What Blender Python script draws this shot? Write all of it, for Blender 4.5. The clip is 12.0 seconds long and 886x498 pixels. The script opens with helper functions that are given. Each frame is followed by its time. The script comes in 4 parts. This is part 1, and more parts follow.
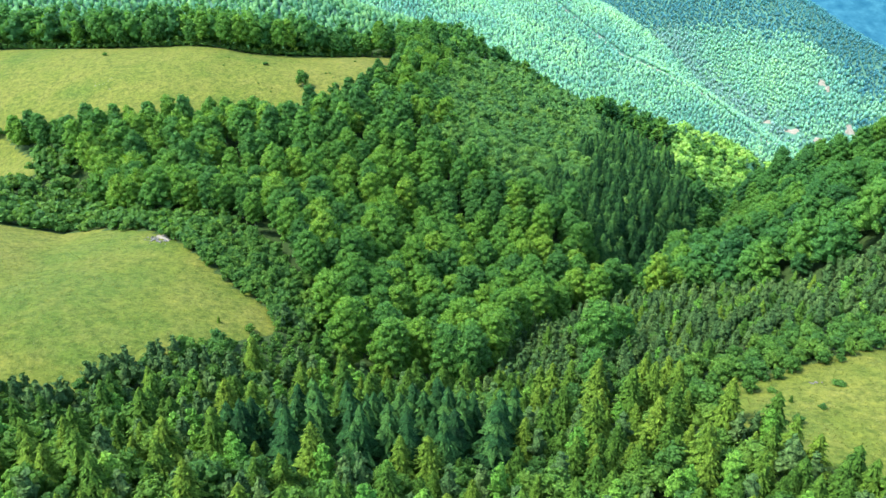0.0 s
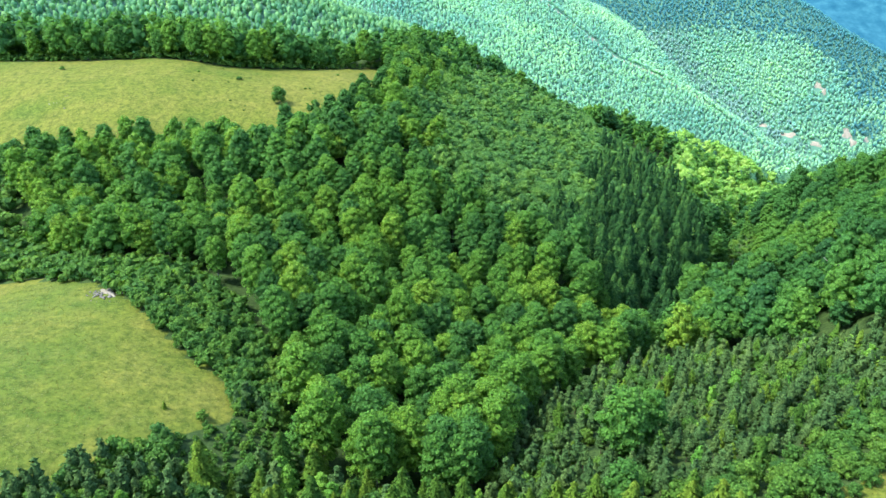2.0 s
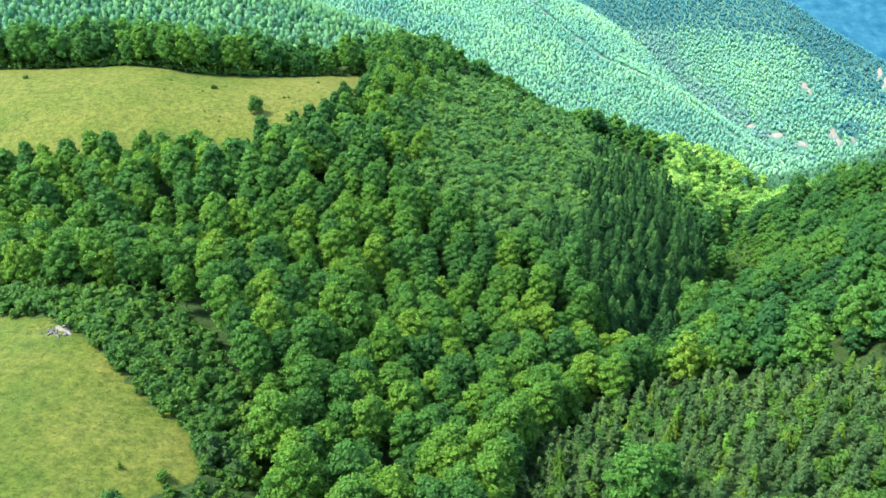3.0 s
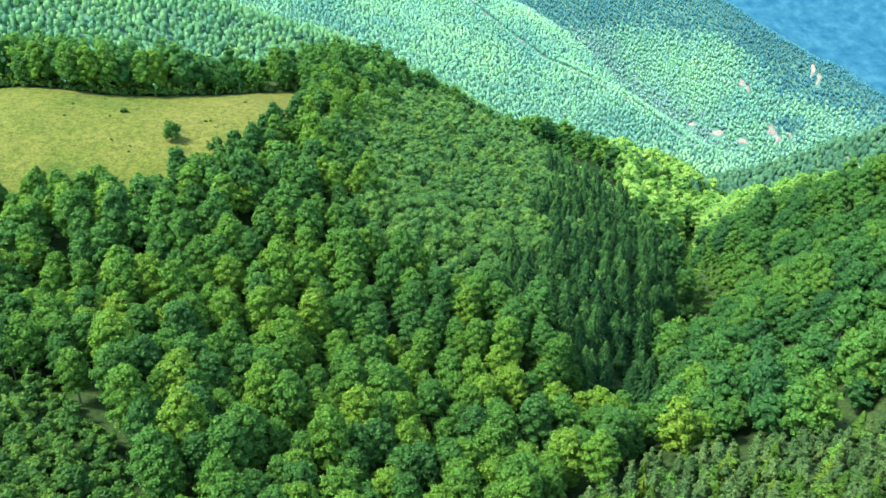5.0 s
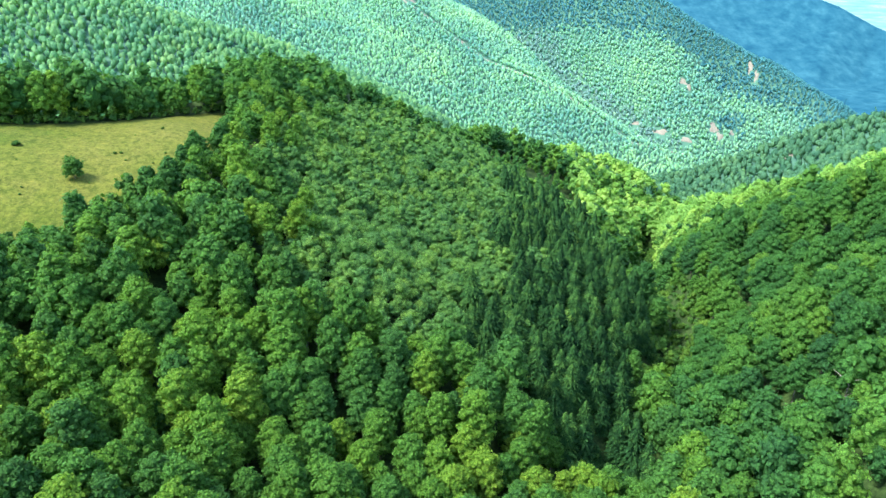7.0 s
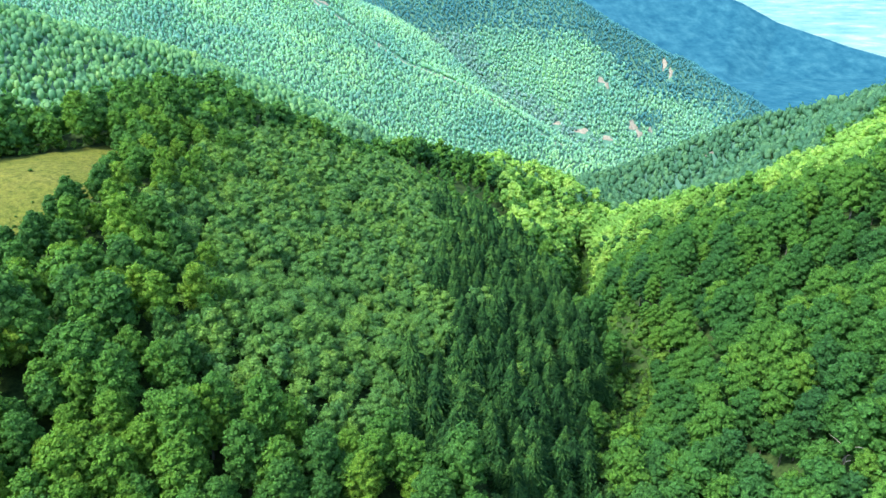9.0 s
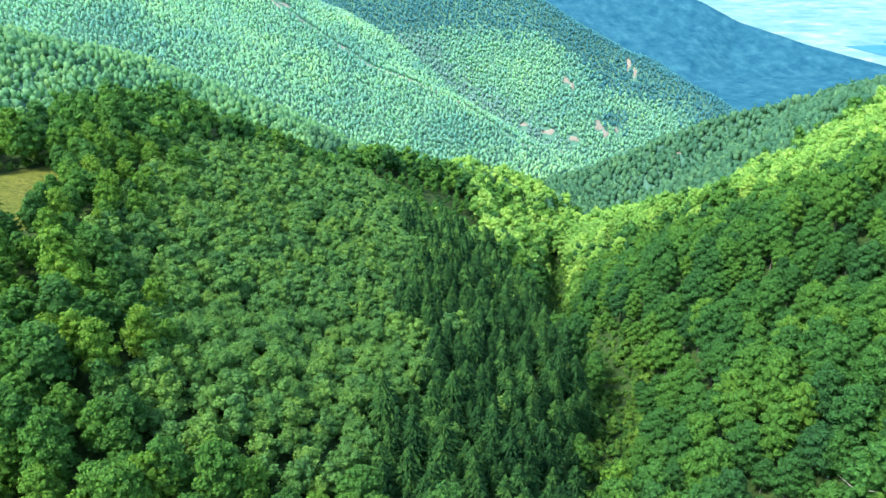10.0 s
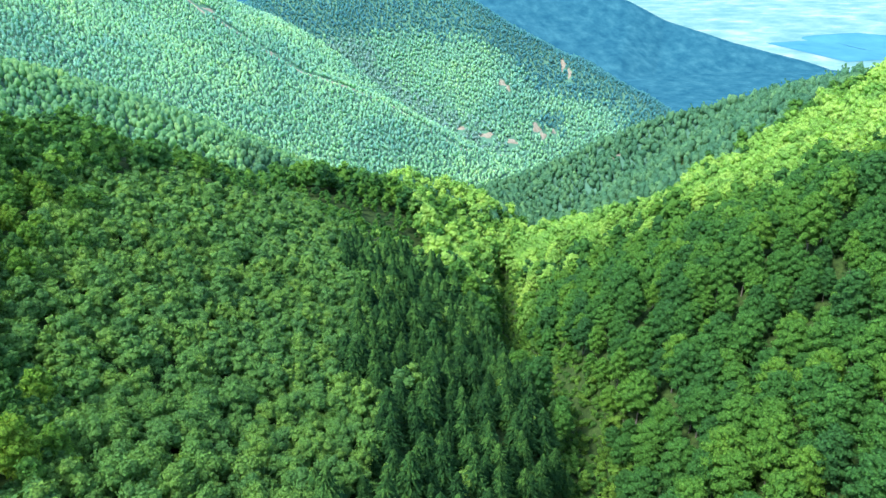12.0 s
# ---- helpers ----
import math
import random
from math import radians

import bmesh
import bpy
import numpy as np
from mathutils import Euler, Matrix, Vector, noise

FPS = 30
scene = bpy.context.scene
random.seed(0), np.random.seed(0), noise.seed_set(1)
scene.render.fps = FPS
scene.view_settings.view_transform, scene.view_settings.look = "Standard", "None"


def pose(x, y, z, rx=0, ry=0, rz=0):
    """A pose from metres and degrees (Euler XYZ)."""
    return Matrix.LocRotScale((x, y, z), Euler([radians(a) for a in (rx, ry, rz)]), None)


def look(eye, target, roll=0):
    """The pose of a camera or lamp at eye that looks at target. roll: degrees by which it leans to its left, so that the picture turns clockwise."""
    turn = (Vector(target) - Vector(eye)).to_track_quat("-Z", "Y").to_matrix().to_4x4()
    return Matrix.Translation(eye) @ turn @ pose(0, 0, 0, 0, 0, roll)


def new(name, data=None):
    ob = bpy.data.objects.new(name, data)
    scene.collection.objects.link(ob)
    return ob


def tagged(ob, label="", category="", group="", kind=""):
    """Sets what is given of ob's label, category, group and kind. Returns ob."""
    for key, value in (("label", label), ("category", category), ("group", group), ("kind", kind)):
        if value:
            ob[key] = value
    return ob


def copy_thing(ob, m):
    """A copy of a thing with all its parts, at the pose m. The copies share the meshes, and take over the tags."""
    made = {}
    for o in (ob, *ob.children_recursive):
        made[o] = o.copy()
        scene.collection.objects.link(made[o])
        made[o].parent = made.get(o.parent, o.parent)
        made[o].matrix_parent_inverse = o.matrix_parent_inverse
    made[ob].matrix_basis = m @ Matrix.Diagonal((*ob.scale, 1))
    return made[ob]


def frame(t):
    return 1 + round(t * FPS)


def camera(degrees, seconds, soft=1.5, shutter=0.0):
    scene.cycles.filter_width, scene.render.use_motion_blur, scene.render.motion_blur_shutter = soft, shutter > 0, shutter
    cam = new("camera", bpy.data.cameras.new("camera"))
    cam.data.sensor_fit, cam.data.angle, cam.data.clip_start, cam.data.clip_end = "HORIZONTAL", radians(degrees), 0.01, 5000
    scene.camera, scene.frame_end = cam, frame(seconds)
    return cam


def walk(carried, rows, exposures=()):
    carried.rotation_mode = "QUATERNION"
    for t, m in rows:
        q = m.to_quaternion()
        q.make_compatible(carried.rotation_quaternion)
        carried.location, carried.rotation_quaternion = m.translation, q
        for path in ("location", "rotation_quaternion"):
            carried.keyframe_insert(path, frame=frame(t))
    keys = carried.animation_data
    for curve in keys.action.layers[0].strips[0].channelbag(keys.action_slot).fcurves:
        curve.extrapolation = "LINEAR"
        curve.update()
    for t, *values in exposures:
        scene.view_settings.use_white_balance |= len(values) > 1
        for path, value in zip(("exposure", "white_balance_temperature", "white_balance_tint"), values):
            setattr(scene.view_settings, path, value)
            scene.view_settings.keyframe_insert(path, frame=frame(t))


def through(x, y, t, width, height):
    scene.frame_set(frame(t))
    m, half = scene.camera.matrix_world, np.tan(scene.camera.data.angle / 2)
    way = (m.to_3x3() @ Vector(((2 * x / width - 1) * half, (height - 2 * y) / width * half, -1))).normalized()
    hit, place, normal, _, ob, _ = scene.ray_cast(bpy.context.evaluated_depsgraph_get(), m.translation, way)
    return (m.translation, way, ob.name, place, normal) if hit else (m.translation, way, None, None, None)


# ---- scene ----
cam = camera(63.2, 12.0)
METRES, EYE, TILT, LEAN, TURN = 200.0, 150.0, -25.1, 0.0, 0.0
ROWS = [
    (0.0, 0.0, 0.0, 0.0, 0.0, 0.0, -0.0),
    (0.5, -0.0001, 0.0395, 0.0186, -0.05, 0.0, 0.01),
    (1.0, -0.0002, 0.0773, 0.0366, -0.17, -0.0, 0.07),
    (1.5, -0.0002, 0.1168, 0.0554, -0.36, -0.01, 0.15),
    (2.0, -0.0003, 0.1542, 0.0733, -0.7, -0.02, 0.31),
    (2.5, -0.0003, 0.1933, 0.0919, -1.2, -0.05, 0.55),
    (3.0, 0.0001, 0.2308, 0.1097, -1.75, -0.06, 0.79),
    (5.0, 0.0043, 0.3842, 0.1818, -6.01, -0.25, 2.74),
    (5.5, 0.0067, 0.4216, 0.1993, -7.27, -0.32, 3.32),
    (6.0, 0.0101, 0.4607, 0.2172, -8.39, -0.39, 3.86),
    (6.5, 0.0139, 0.4982, 0.2347, -9.29, -0.46, 4.27),
    (8.5, 0.04, 0.6519, 0.3074, -14.34, -0.98, 6.56),
    (9.0, 0.0487, 0.691, 0.3258, -16.19, -1.21, 7.36),
    (9.5, 0.0581, 0.7278, 0.3431, -17.53, -1.38, 7.95),
    (10.0, 0.0693, 0.7654, 0.361, -18.79, -1.56, 8.51),
    (10.5, 0.0805, 0.801, 0.3776, -19.81, -1.71, 8.94),
    (11.0, 0.0929, 0.8366, 0.3941, -20.79, -1.87, 9.37),
    (11.5, 0.1046, 0.8672, 0.4088, -22.2, -2.12, 9.99),
    (12.0, 0.1146, 0.8927, 0.4209, -23.68, -2.3, 10.62),
]
walk(cam, [(t, pose(0, 0, EYE, TILT, LEAN, TURN) @ pose(METRES * x, METRES * y, METRES * z, 90 + pitch, roll, yaw)) for t, x, y, z, yaw, pitch, roll in ROWS],
     exposures=[(0.0, 2.16), (3.0, 2.17), (5.5, 2.16), (8.5, 2.03), (10.0, 1.96), (12.0, 1.87)])

# ---- light ----
SUN_EL, SUN_AZ = 56.0, -100.0          # height of the sun; its bearing from +y, to the left
world = bpy.data.worlds.new("world")
scene.world = world
world.use_nodes = True
wn = world.node_tree.nodes
sky = wn.new("ShaderNodeTexSky")
sky.sky_type, sky.sun_disc = "NISHITA", False
sky.sun_elevation, sky.sun_rotation = radians(SUN_EL), radians(SUN_AZ)
sky.altitude, sky.air_density, sky.dust_density = 900.0, 1.2, 2.0
wn["Background"].inputs["Strength"].default_value = 0.15
world.node_tree.links.new(sky.outputs[0], wn["Background"].inputs["Color"])
sun = new("sun", bpy.data.lights.new("sun", "SUN"))
sun.data.energy, sun.data.angle, sun.data.color = 2.2, radians(11.0), (1.0, 0.96, 0.86)
el, az = radians(SUN_EL), radians(SUN_AZ)
sun.matrix_world = look((0, 0, 900), Vector((0, 0, 900)) - Vector((math.sin(az) * math.cos(el), math.cos(az) * math.cos(el), math.sin(el))))


# ---- materials ----
class Nodes:
    """A small helper to wire node materials."""

    def __init__(self, name):
        self.mat = bpy.data.materials.new(name)
        self.mat.use_nodes = True
        self.tree = self.mat.node_tree
        self.bsdf = self.tree.nodes["Principled BSDF"]
        self.out = self.tree.nodes["Material Output"]

    def add(self, kind, **values):
        n = self.tree.nodes.new(kind)
        for key, v in values.items():
            n.inputs[key].default_value = v
        return n

    def link(self, a, b):
        self.tree.links.new(a, b)

    def place(self):
        return self.add("ShaderNodeNewGeometry").outputs["Position"]

    def noise(self, scale, detail=4.0, rough=0.6, at=None):
        n = self.add("ShaderNodeTexNoise", Scale=scale, Detail=detail, Roughness=rough)
        self.link(at if at else self.place(), n.inputs["Vector"])
        return n.outputs["Fac"]

    def ramp(self, fac, stops):
        n = self.add("ShaderNodeValToRGB")
        r = n.color_ramp
        while len(r.elements) < len(stops):
            r.elements.new(0.5)
        for e, (p, c) in zip(r.elements, stops):
            e.position, e.color = p, (*c, 1.0)
        self.link(fac, n.inputs["Fac"])
        return n.outputs["Color"]

    def mix(self, fac, a, b, how="MIX"):
        n = self.add("ShaderNodeMix")
        n.data_type, n.blend_type = "RGBA", how
        for sock, v in ((n.inputs[0], fac), (n.inputs[6], a), (n.inputs[7], b)):
            if isinstance(v, (int, float)):
                sock.default_value = v
            elif isinstance(v, tuple):
                sock.default_value = (*v, 1.0)
            else:
                self.link(v, sock)
        return n.outputs[2]

    def maths(self, how, a, b=0.0):
        n = self.add("ShaderNodeMath")
        n.operation = how
        for sock, v in ((n.inputs[0], a), (n.inputs[1], b)):
            if isinstance(v, (int, float)):
                sock.default_value = v
            else:
                self.link(v, sock)
        return n.outputs[0]

    def attr(self, name):
        n = self.add("ShaderNodeAttribute")
        n.attribute_name = name
        return n.outputs["Fac"]

    def bump(self, fac, strength, distance):
        n = self.add("ShaderNodeBump", Strength=strength, Distance=distance)
        self.link(fac, n.inputs["Height"])
        self.link(n.outputs["Normal"], self.bsdf.inputs["Normal"])


def leaf_material(name, stops, through=0.38, rough=0.6, gloss=0.1, stand=0.03, leaf=2.6, deep=0.26, own=0.72, each=0.2, patch=0.6):
    """Foliage: a hue of its own for each tree, for each spray of leaves and for each part of the wood."""
    m = Nodes(name)
    obj = m.add("ShaderNodeObjectInfo").outputs["Random"]
    tree = m.maths("FRACT", m.maths("ADD", obj, m.attr("tint")))
    spray = m.add("ShaderNodeNewGeometry").outputs["Random Per Island"]
    wood = m.noise(stand, 3.0)
    f = m.maths("ADD", m.maths("MULTIPLY", tree, own), m.maths("MULTIPLY", spray, each))
    f = m.maths("ADD", f, m.maths("MULTIPLY", m.maths("SUBTRACT", wood, 0.5), patch))
    col = m.ramp(f, stops)
    fine = m.noise(leaf, 4.0, 0.75)
    col = m.mix(1.0, col, m.ramp(fine, [(0.33, (deep, deep + 0.02, deep)), (0.5, (0.95, 0.95, 0.95)), (0.67, (2.0 - deep, 1.95 - deep, 1.8 - deep))]), "MULTIPLY")
    m.bump(fine, 0.9, 0.9 / leaf)
    b = m.bsdf
    m.link(col, b.inputs["Base Color"])
    b.inputs["Roughness"].default_value, b.inputs["Specular IOR Level"].default_value = rough, gloss
    tr = m.add("ShaderNodeBsdfTranslucent")
    m.link(m.mix(1.0, col, (1.25, 1.25, 0.65), "MULTIPLY"), tr.inputs["Color"])
    mixer = m.add("ShaderNodeMixShader", Fac=through)
    m.link(b.outputs[0], mixer.inputs[1])
    m.link(tr.outputs[0], mixer.inputs[2])
    m.link(mixer.outputs[0], m.out.inputs["Surface"])
    return m.mat


BEECH = leaf_material("beech_leaves", [(0.0, (0.033, 0.116, 0.039)), (0.35, (0.053, 0.170, 0.039)), (0.7, (0.084, 0.222, 0.039)), (1.0, (0.140, 0.287, 0.040))])
GULLY_BEECH = leaf_material("tall_beech_leaves", [(0.0, (0.046, 0.141, 0.037)), (0.35, (0.071, 0.199, 0.037)), (0.7, (0.114, 0.255, 0.033)), (1.0, (0.200, 0.322, 0.037))])
YOUNG = leaf_material("young_beech_leaves", [(0.0, (0.070, 0.188, 0.059)), (0.5, (0.100, 0.240, 0.059)), (1.0, (0.161, 0.306, 0.059))])
BUSHY = leaf_material("shrub_leaves", [(0.0, (0.045, 0.131, 0.032)), (0.5, (0.075, 0.187, 0.034)), (1.0, (0.135, 0.250, 0.038))])
SPRUCE = leaf_material("spruce_needles", [(0.0, (0.010, 0.042, 0.016)), (0.5, (0.023, 0.083, 0.023)), (1.0, (0.062, 0.158, 0.034))], through=0.15, rough=0.8, gloss=0.08, own=0.45, each=0.55)
FRESH = leaf_material("young_spruce_needles", [(0.0, (0.037, 0.104, 0.017)), (0.5, (0.070, 0.154, 0.020)), (1.0, (0.136, 0.216, 0.024))], through=0.2, rough=0.8, gloss=0.08)
PINE = leaf_material("pine_needles", [(0.0, (0.041, 0.098, 0.032)), (0.5, (0.063, 0.132, 0.040)), (1.0, (0.099, 0.172, 0.049))], through=0.2, rough=0.8, gloss=0.08)
LARCH = leaf_material("larch_needles", [(0.0, (0.075, 0.233, 0.038)), (0.5, (0.117, 0.283, 0.040)), (1.0, (0.183, 0.353, 0.053))], through=0.35, gloss=0.1)
# Beech with the sunlight of a cloud gap put into its leaf colour.
SUN_TINTED_BEECH = leaf_material("light_beech_leaves", [(0.0, (0.160, 0.360, 0.090)), (0.5, (0.250, 0.470, 0.110)), (1.0, (0.400, 0.600, 0.150))], through=0.45, stand=0.012, leaf=1.6)
# Beech darkened and blued: cloud shade and haze are put into the colour.
HAZED_FLANK = leaf_material("hazed_shaded_flank_leaves", [(0.0, (0.054, 0.168, 0.102)), (0.5, (0.088, 0.228, 0.125)), (1.0, (0.145, 0.315, 0.145))], through=0.38, stand=0.012, leaf=1.6, gloss=0.04)
# Hill beech paler than the near beech: haze is put into the colour.
HAZED_HILL = leaf_material("hazed_hill_leaves", [(0.0, (0.115, 0.310, 0.190)), (0.5, (0.200, 0.430, 0.205)), (1.0, (0.390, 0.590, 0.225))], through=0.45, stand=0.012, leaf=1.4, deep=0.68, gloss=0.02, own=0.5, patch=1.0)
# Haze put into the colour, with blue for shaded and yellow for lit crowns.
HAZED_SLOPE = leaf_material("hazed_beech_leaves", [(0.0, (0.200, 0.470, 0.450)), (0.5, (0.360, 0.640, 0.470)), (1.0, (0.640, 0.820, 0.490))], through=0.5, rough=0.7, gloss=0.02, stand=0.006, leaf=0.9, deep=0.8, own=0.36, patch=1.5)

# Farthest beech: its paleness and blue are haze in the leaf colour.
HAZED_REMOTE = leaf_material("hazed_remote_beech_leaves", [(0.0, (0.200, 0.470, 0.450)), (0.5, (0.330, 0.600, 0.440)), (1.0, (0.570, 0.770, 0.430))], through=0.5, rough=0.7, gloss=0.02, stand=0.007, leaf=0.9, deep=0.8, own=0.36, patch=1.3)
# Conifers with cloud shadow and haze put into their dark blue-green colour.
SHADED_REMOTE = leaf_material("cloud_shaded_conifer_needles", [(0.0, (0.075, 0.260, 0.340)), (0.5, (0.105, 0.320, 0.380)), (1.0, (0.160, 0.400, 0.420))], through=0.5, rough=0.8, gloss=0.02, stand=0.009, leaf=0.9, deep=0.8, own=0.4)
# Grey-green pines, paled and blued by haze put into the colour.
HAZED_PINE = leaf_material("hazed_pine_needles", [(0.0, (0.18, 0.36, 0.37)), (0.5, (0.25, 0.43, 0.42)), (1.0, (0.33, 0.52, 0.47))], through=0.4, rough=0.8, gloss=0.02, stand=0.009, leaf=0.9, deep=0.8, own=0.4)


def bark_material(name, dark, light):
    m = Nodes(name)
    m.link(m.ramp(m.noise(3.0, 6.0), [(0.35, dark), (0.65, light)]), m.bsdf.inputs["Base Color"])
    m.bsdf.inputs["Roughness"].default_value = 0.9
    m.bump(m.noise(9.0, 4.0), 0.5, 0.05)
    return m.mat


BARK = bark_material("beech_bark", (0.09, 0.085, 0.07), (0.2, 0.19, 0.165))
RED_BARK = bark_material("conifer_bark", (0.05, 0.032, 0.022), (0.13, 0.085, 0.06))
DEAD_WOOD = bark_material("dead_wood", (0.28, 0.26, 0.22), (0.45, 0.42, 0.37))


def ground_material():
    """Meadow where the zone says so, earth and undergrowth elsewhere."""
    m = Nodes("ground")
    big, mid, small = m.noise(0.022, 4.0, 0.55), m.noise(0.11, 5.0, 0.65), m.noise(1.1, 6.0, 0.75)
    grass = m.ramp(big, [(0.36, (0.066, 0.104, 0.014)), (0.46, (0.092, 0.116, 0.016)), (0.55, (0.109, 0.125, 0.020)), (0.66, (0.121, 0.127, 0.023))])
    grass = m.mix(m.maths("MULTIPLY", mid, 0.55), grass, m.ramp(mid, [(0.38, (0.052, 0.1, 0.011)), (0.62, (0.122, 0.128, 0.028))]))
    grass = m.mix(1.0, grass, m.ramp(small, [(0.34, (0.55, 0.6, 0.5)), (0.52, (1.0, 1.0, 1.0)), (0.7, (1.35, 1.28, 1.15))]), "MULTIPLY")
    clump = m.noise(0.45, 5.0, 0.7)
    grass = m.mix(1.0, grass, m.ramp(clump, [(0.34, (0.55, 0.66, 0.5)), (0.5, (1.0, 1.0, 1.0)), (0.66, (1.35, 1.24, 1.2))]), "MULTIPLY")
    pale = m.ramp(m.noise(3.2, 2.0, 0.5), [(0.66, (0, 0, 0)), (0.72, (1, 1, 1))])
    grass = m.mix(m.maths("MULTIPLY", pale, m.maths("MULTIPLY", mid, 0.6)), grass, (0.3, 0.29, 0.17))
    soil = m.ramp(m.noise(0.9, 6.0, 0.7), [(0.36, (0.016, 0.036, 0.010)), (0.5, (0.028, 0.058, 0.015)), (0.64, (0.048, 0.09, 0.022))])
    # The far floor turns paler and bluish: haze is put into the soil colour.
    soil = m.mix(m.attr("far_haze"), soil, m.ramp(m.noise(0.08, 4.0), [(0.3, (0.05, 0.14, 0.095)), (0.7, (0.08, 0.19, 0.13))]))
    edge = m.maths("ADD", m.attr("meadow"), m.maths("MULTIPLY", m.maths("SUBTRACT", m.noise(0.35, 4.0), 0.5), 0.5))
    edge = m.ramp(edge, [(0.42, (0, 0, 0)), (0.58, (1, 1, 1))])
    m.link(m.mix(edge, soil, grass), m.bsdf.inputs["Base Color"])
    m.bsdf.inputs["Roughness"].default_value, m.bsdf.inputs["Specular IOR Level"].default_value = 0.95, 0.15
    m.bump(small, 0.6, 0.25)
    return m.mat


def plain_material(name, stops, scale, rough=0.95, fine=4.0, relief=0.1):
    m = Nodes(name)
    m.link(m.mix(1.0, m.ramp(m.noise(scale, 5.0), stops), m.ramp(m.noise(scale * fine, 4.0), [(0.3, (0.75, 0.75, 0.75)), (0.7, (1.2, 1.2, 1.2))]), "MULTIPLY"), m.bsdf.inputs["Base Color"])
    m.bsdf.inputs["Roughness"].default_value = rough
    m.bump(m.noise(scale * fine, 4.0), 0.5, relief)
    return m.mat


GROUND = ground_material()
GRASS = leaf_material("grass_tufts", [(0.0, (0.085, 0.14, 0.022)), (0.5, (0.12, 0.15, 0.03)), (1.0, (0.18, 0.16, 0.05))], through=0.3, stand=0.08, deep=0.7)
STONE = plain_material("limestone", [(0.3, (0.1, 0.095, 0.085)), (0.7, (0.2, 0.19, 0.175))], 2.0)
EARTH = plain_material("bare_earth", [(0.3, (0.16, 0.145, 0.11)), (0.7, (0.27, 0.25, 0.20))], 0.15)


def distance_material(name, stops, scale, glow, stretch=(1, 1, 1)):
    """For the farthest land only, a backdrop: haze is put into its colour and glow."""
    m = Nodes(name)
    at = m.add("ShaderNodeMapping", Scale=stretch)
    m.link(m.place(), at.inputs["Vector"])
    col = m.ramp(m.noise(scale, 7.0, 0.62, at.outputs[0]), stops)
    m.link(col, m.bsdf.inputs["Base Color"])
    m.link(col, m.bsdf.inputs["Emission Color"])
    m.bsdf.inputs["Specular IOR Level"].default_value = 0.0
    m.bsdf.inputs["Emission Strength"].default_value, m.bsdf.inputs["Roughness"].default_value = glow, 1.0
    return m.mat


# These colours hold the blue haze and glow to brighten the far land.
FAR_HAZE_BLUE = distance_material("haze_blue_mountain", [(0.32, (0.008, 0.046, 0.076)), (0.5, (0.013, 0.062, 0.094)), (0.68, (0.022, 0.085, 0.116))], 0.03, 0.5)
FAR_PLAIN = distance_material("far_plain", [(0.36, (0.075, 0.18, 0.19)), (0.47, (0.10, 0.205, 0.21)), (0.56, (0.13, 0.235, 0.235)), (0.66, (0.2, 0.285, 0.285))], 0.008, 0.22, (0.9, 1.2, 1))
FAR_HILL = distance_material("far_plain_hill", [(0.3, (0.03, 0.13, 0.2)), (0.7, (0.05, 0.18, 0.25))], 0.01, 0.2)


# ---- the lie of the land ----
RIDGES = [
    # crest node by node (x, y, z); its fall to the left and to the right, and its rounding
    [[(-180, 32, 88), (-58, 62, 71), (29, 64, 69), (93, 107, 66), (148, 120, 62)], (0.44, 0.23, 29)],
    [[(-260, 143, 94), (-113, 142, 65), (-92, 198, 58)], (0.34, 0.44, 47.6)],
    [[(-438, 432, 96), (-244, 402, 81), (-134, 388, 84), (-62, 392, 77), (-38, 440, 73), (-40, 504, 76), (75, 600, -10), (107, 641, -16), (222, 713, -64), (258, 778, -92), (394, 882, -164)], (0.54, 0.74, 88.2)],
    [[(142, 136, 79), (209, 220, 99), (462, 445, 66), (581, 623, 8), (670, 750, -40), (663, 870, -92), (640, 950, -135), (600, 1035, -190), (560, 1095, -228)], (0.87, 0.53, 5.4)],
    [[(284, 325, 70), (334, 427, 14), (306, 526, -46), (259, 566, -84)], (0.56, 0.52, 14)],
    [[(-700, 900, 159), (-199, 959, 61), (-64, 1011, 12), (12, 1097, -43), (117, 1099, -90), (240, 1075, -158)], (0.55, 0.57, 35)],
    [[(-900, 1900, 250), (-192, 1872, 166), (139, 1823, 59), (242, 1648, -24), (332, 1555, -96), (472, 1407, -160), (596, 1297, -236), (701, 1286, -266)], (0.6, 0.46, 24)],
    [[(591, 1950, 74), (793, 1656, -39), (928, 1478, -127), (998, 1333, -183), (1001, 1273, -218)], (0.61, 0.62, 24)],
    [[(-900, -500, 160), (0, -420, 120), (700, -450, 150)], (0.30, 0.30, 60)],
    [[(-150, 300, 61), (-71, 298, 60), (-18, 314, 63), (20, 277, 41), (62, 275, 29), (92, 290, 10)], (0.43, 0.58, 25)],
    [[(70, 351, 28), (100, 342, 15), (128, 335, -4)], (0.49, 0.44, 20)],
]
FLOOR = -290.0
STREAM = [(62, 236), (84, 262), (117, 306), (146, 340), (156, 370), (162, 400), (173, 432), (205, 490), (245, 560), (266, 596)]     # the gully's bed


def from_stream(x, y):
    """Metres from the gully's bed."""
    bed = np.full(np.shape(x), 1e9)
    for (ax, ay), (bx, by) in zip(STREAM[:-1], STREAM[1:]):
        t = np.clip(((x - ax) * (bx - ax) + (y - ay) * (by - ay)) / ((bx - ax) ** 2 + (by - ay) ** 2), 0, 1)
        bed = np.minimum(bed, np.hypot(x - ax - t * (bx - ax), y - ay - t * (by - ay)))
    return bed


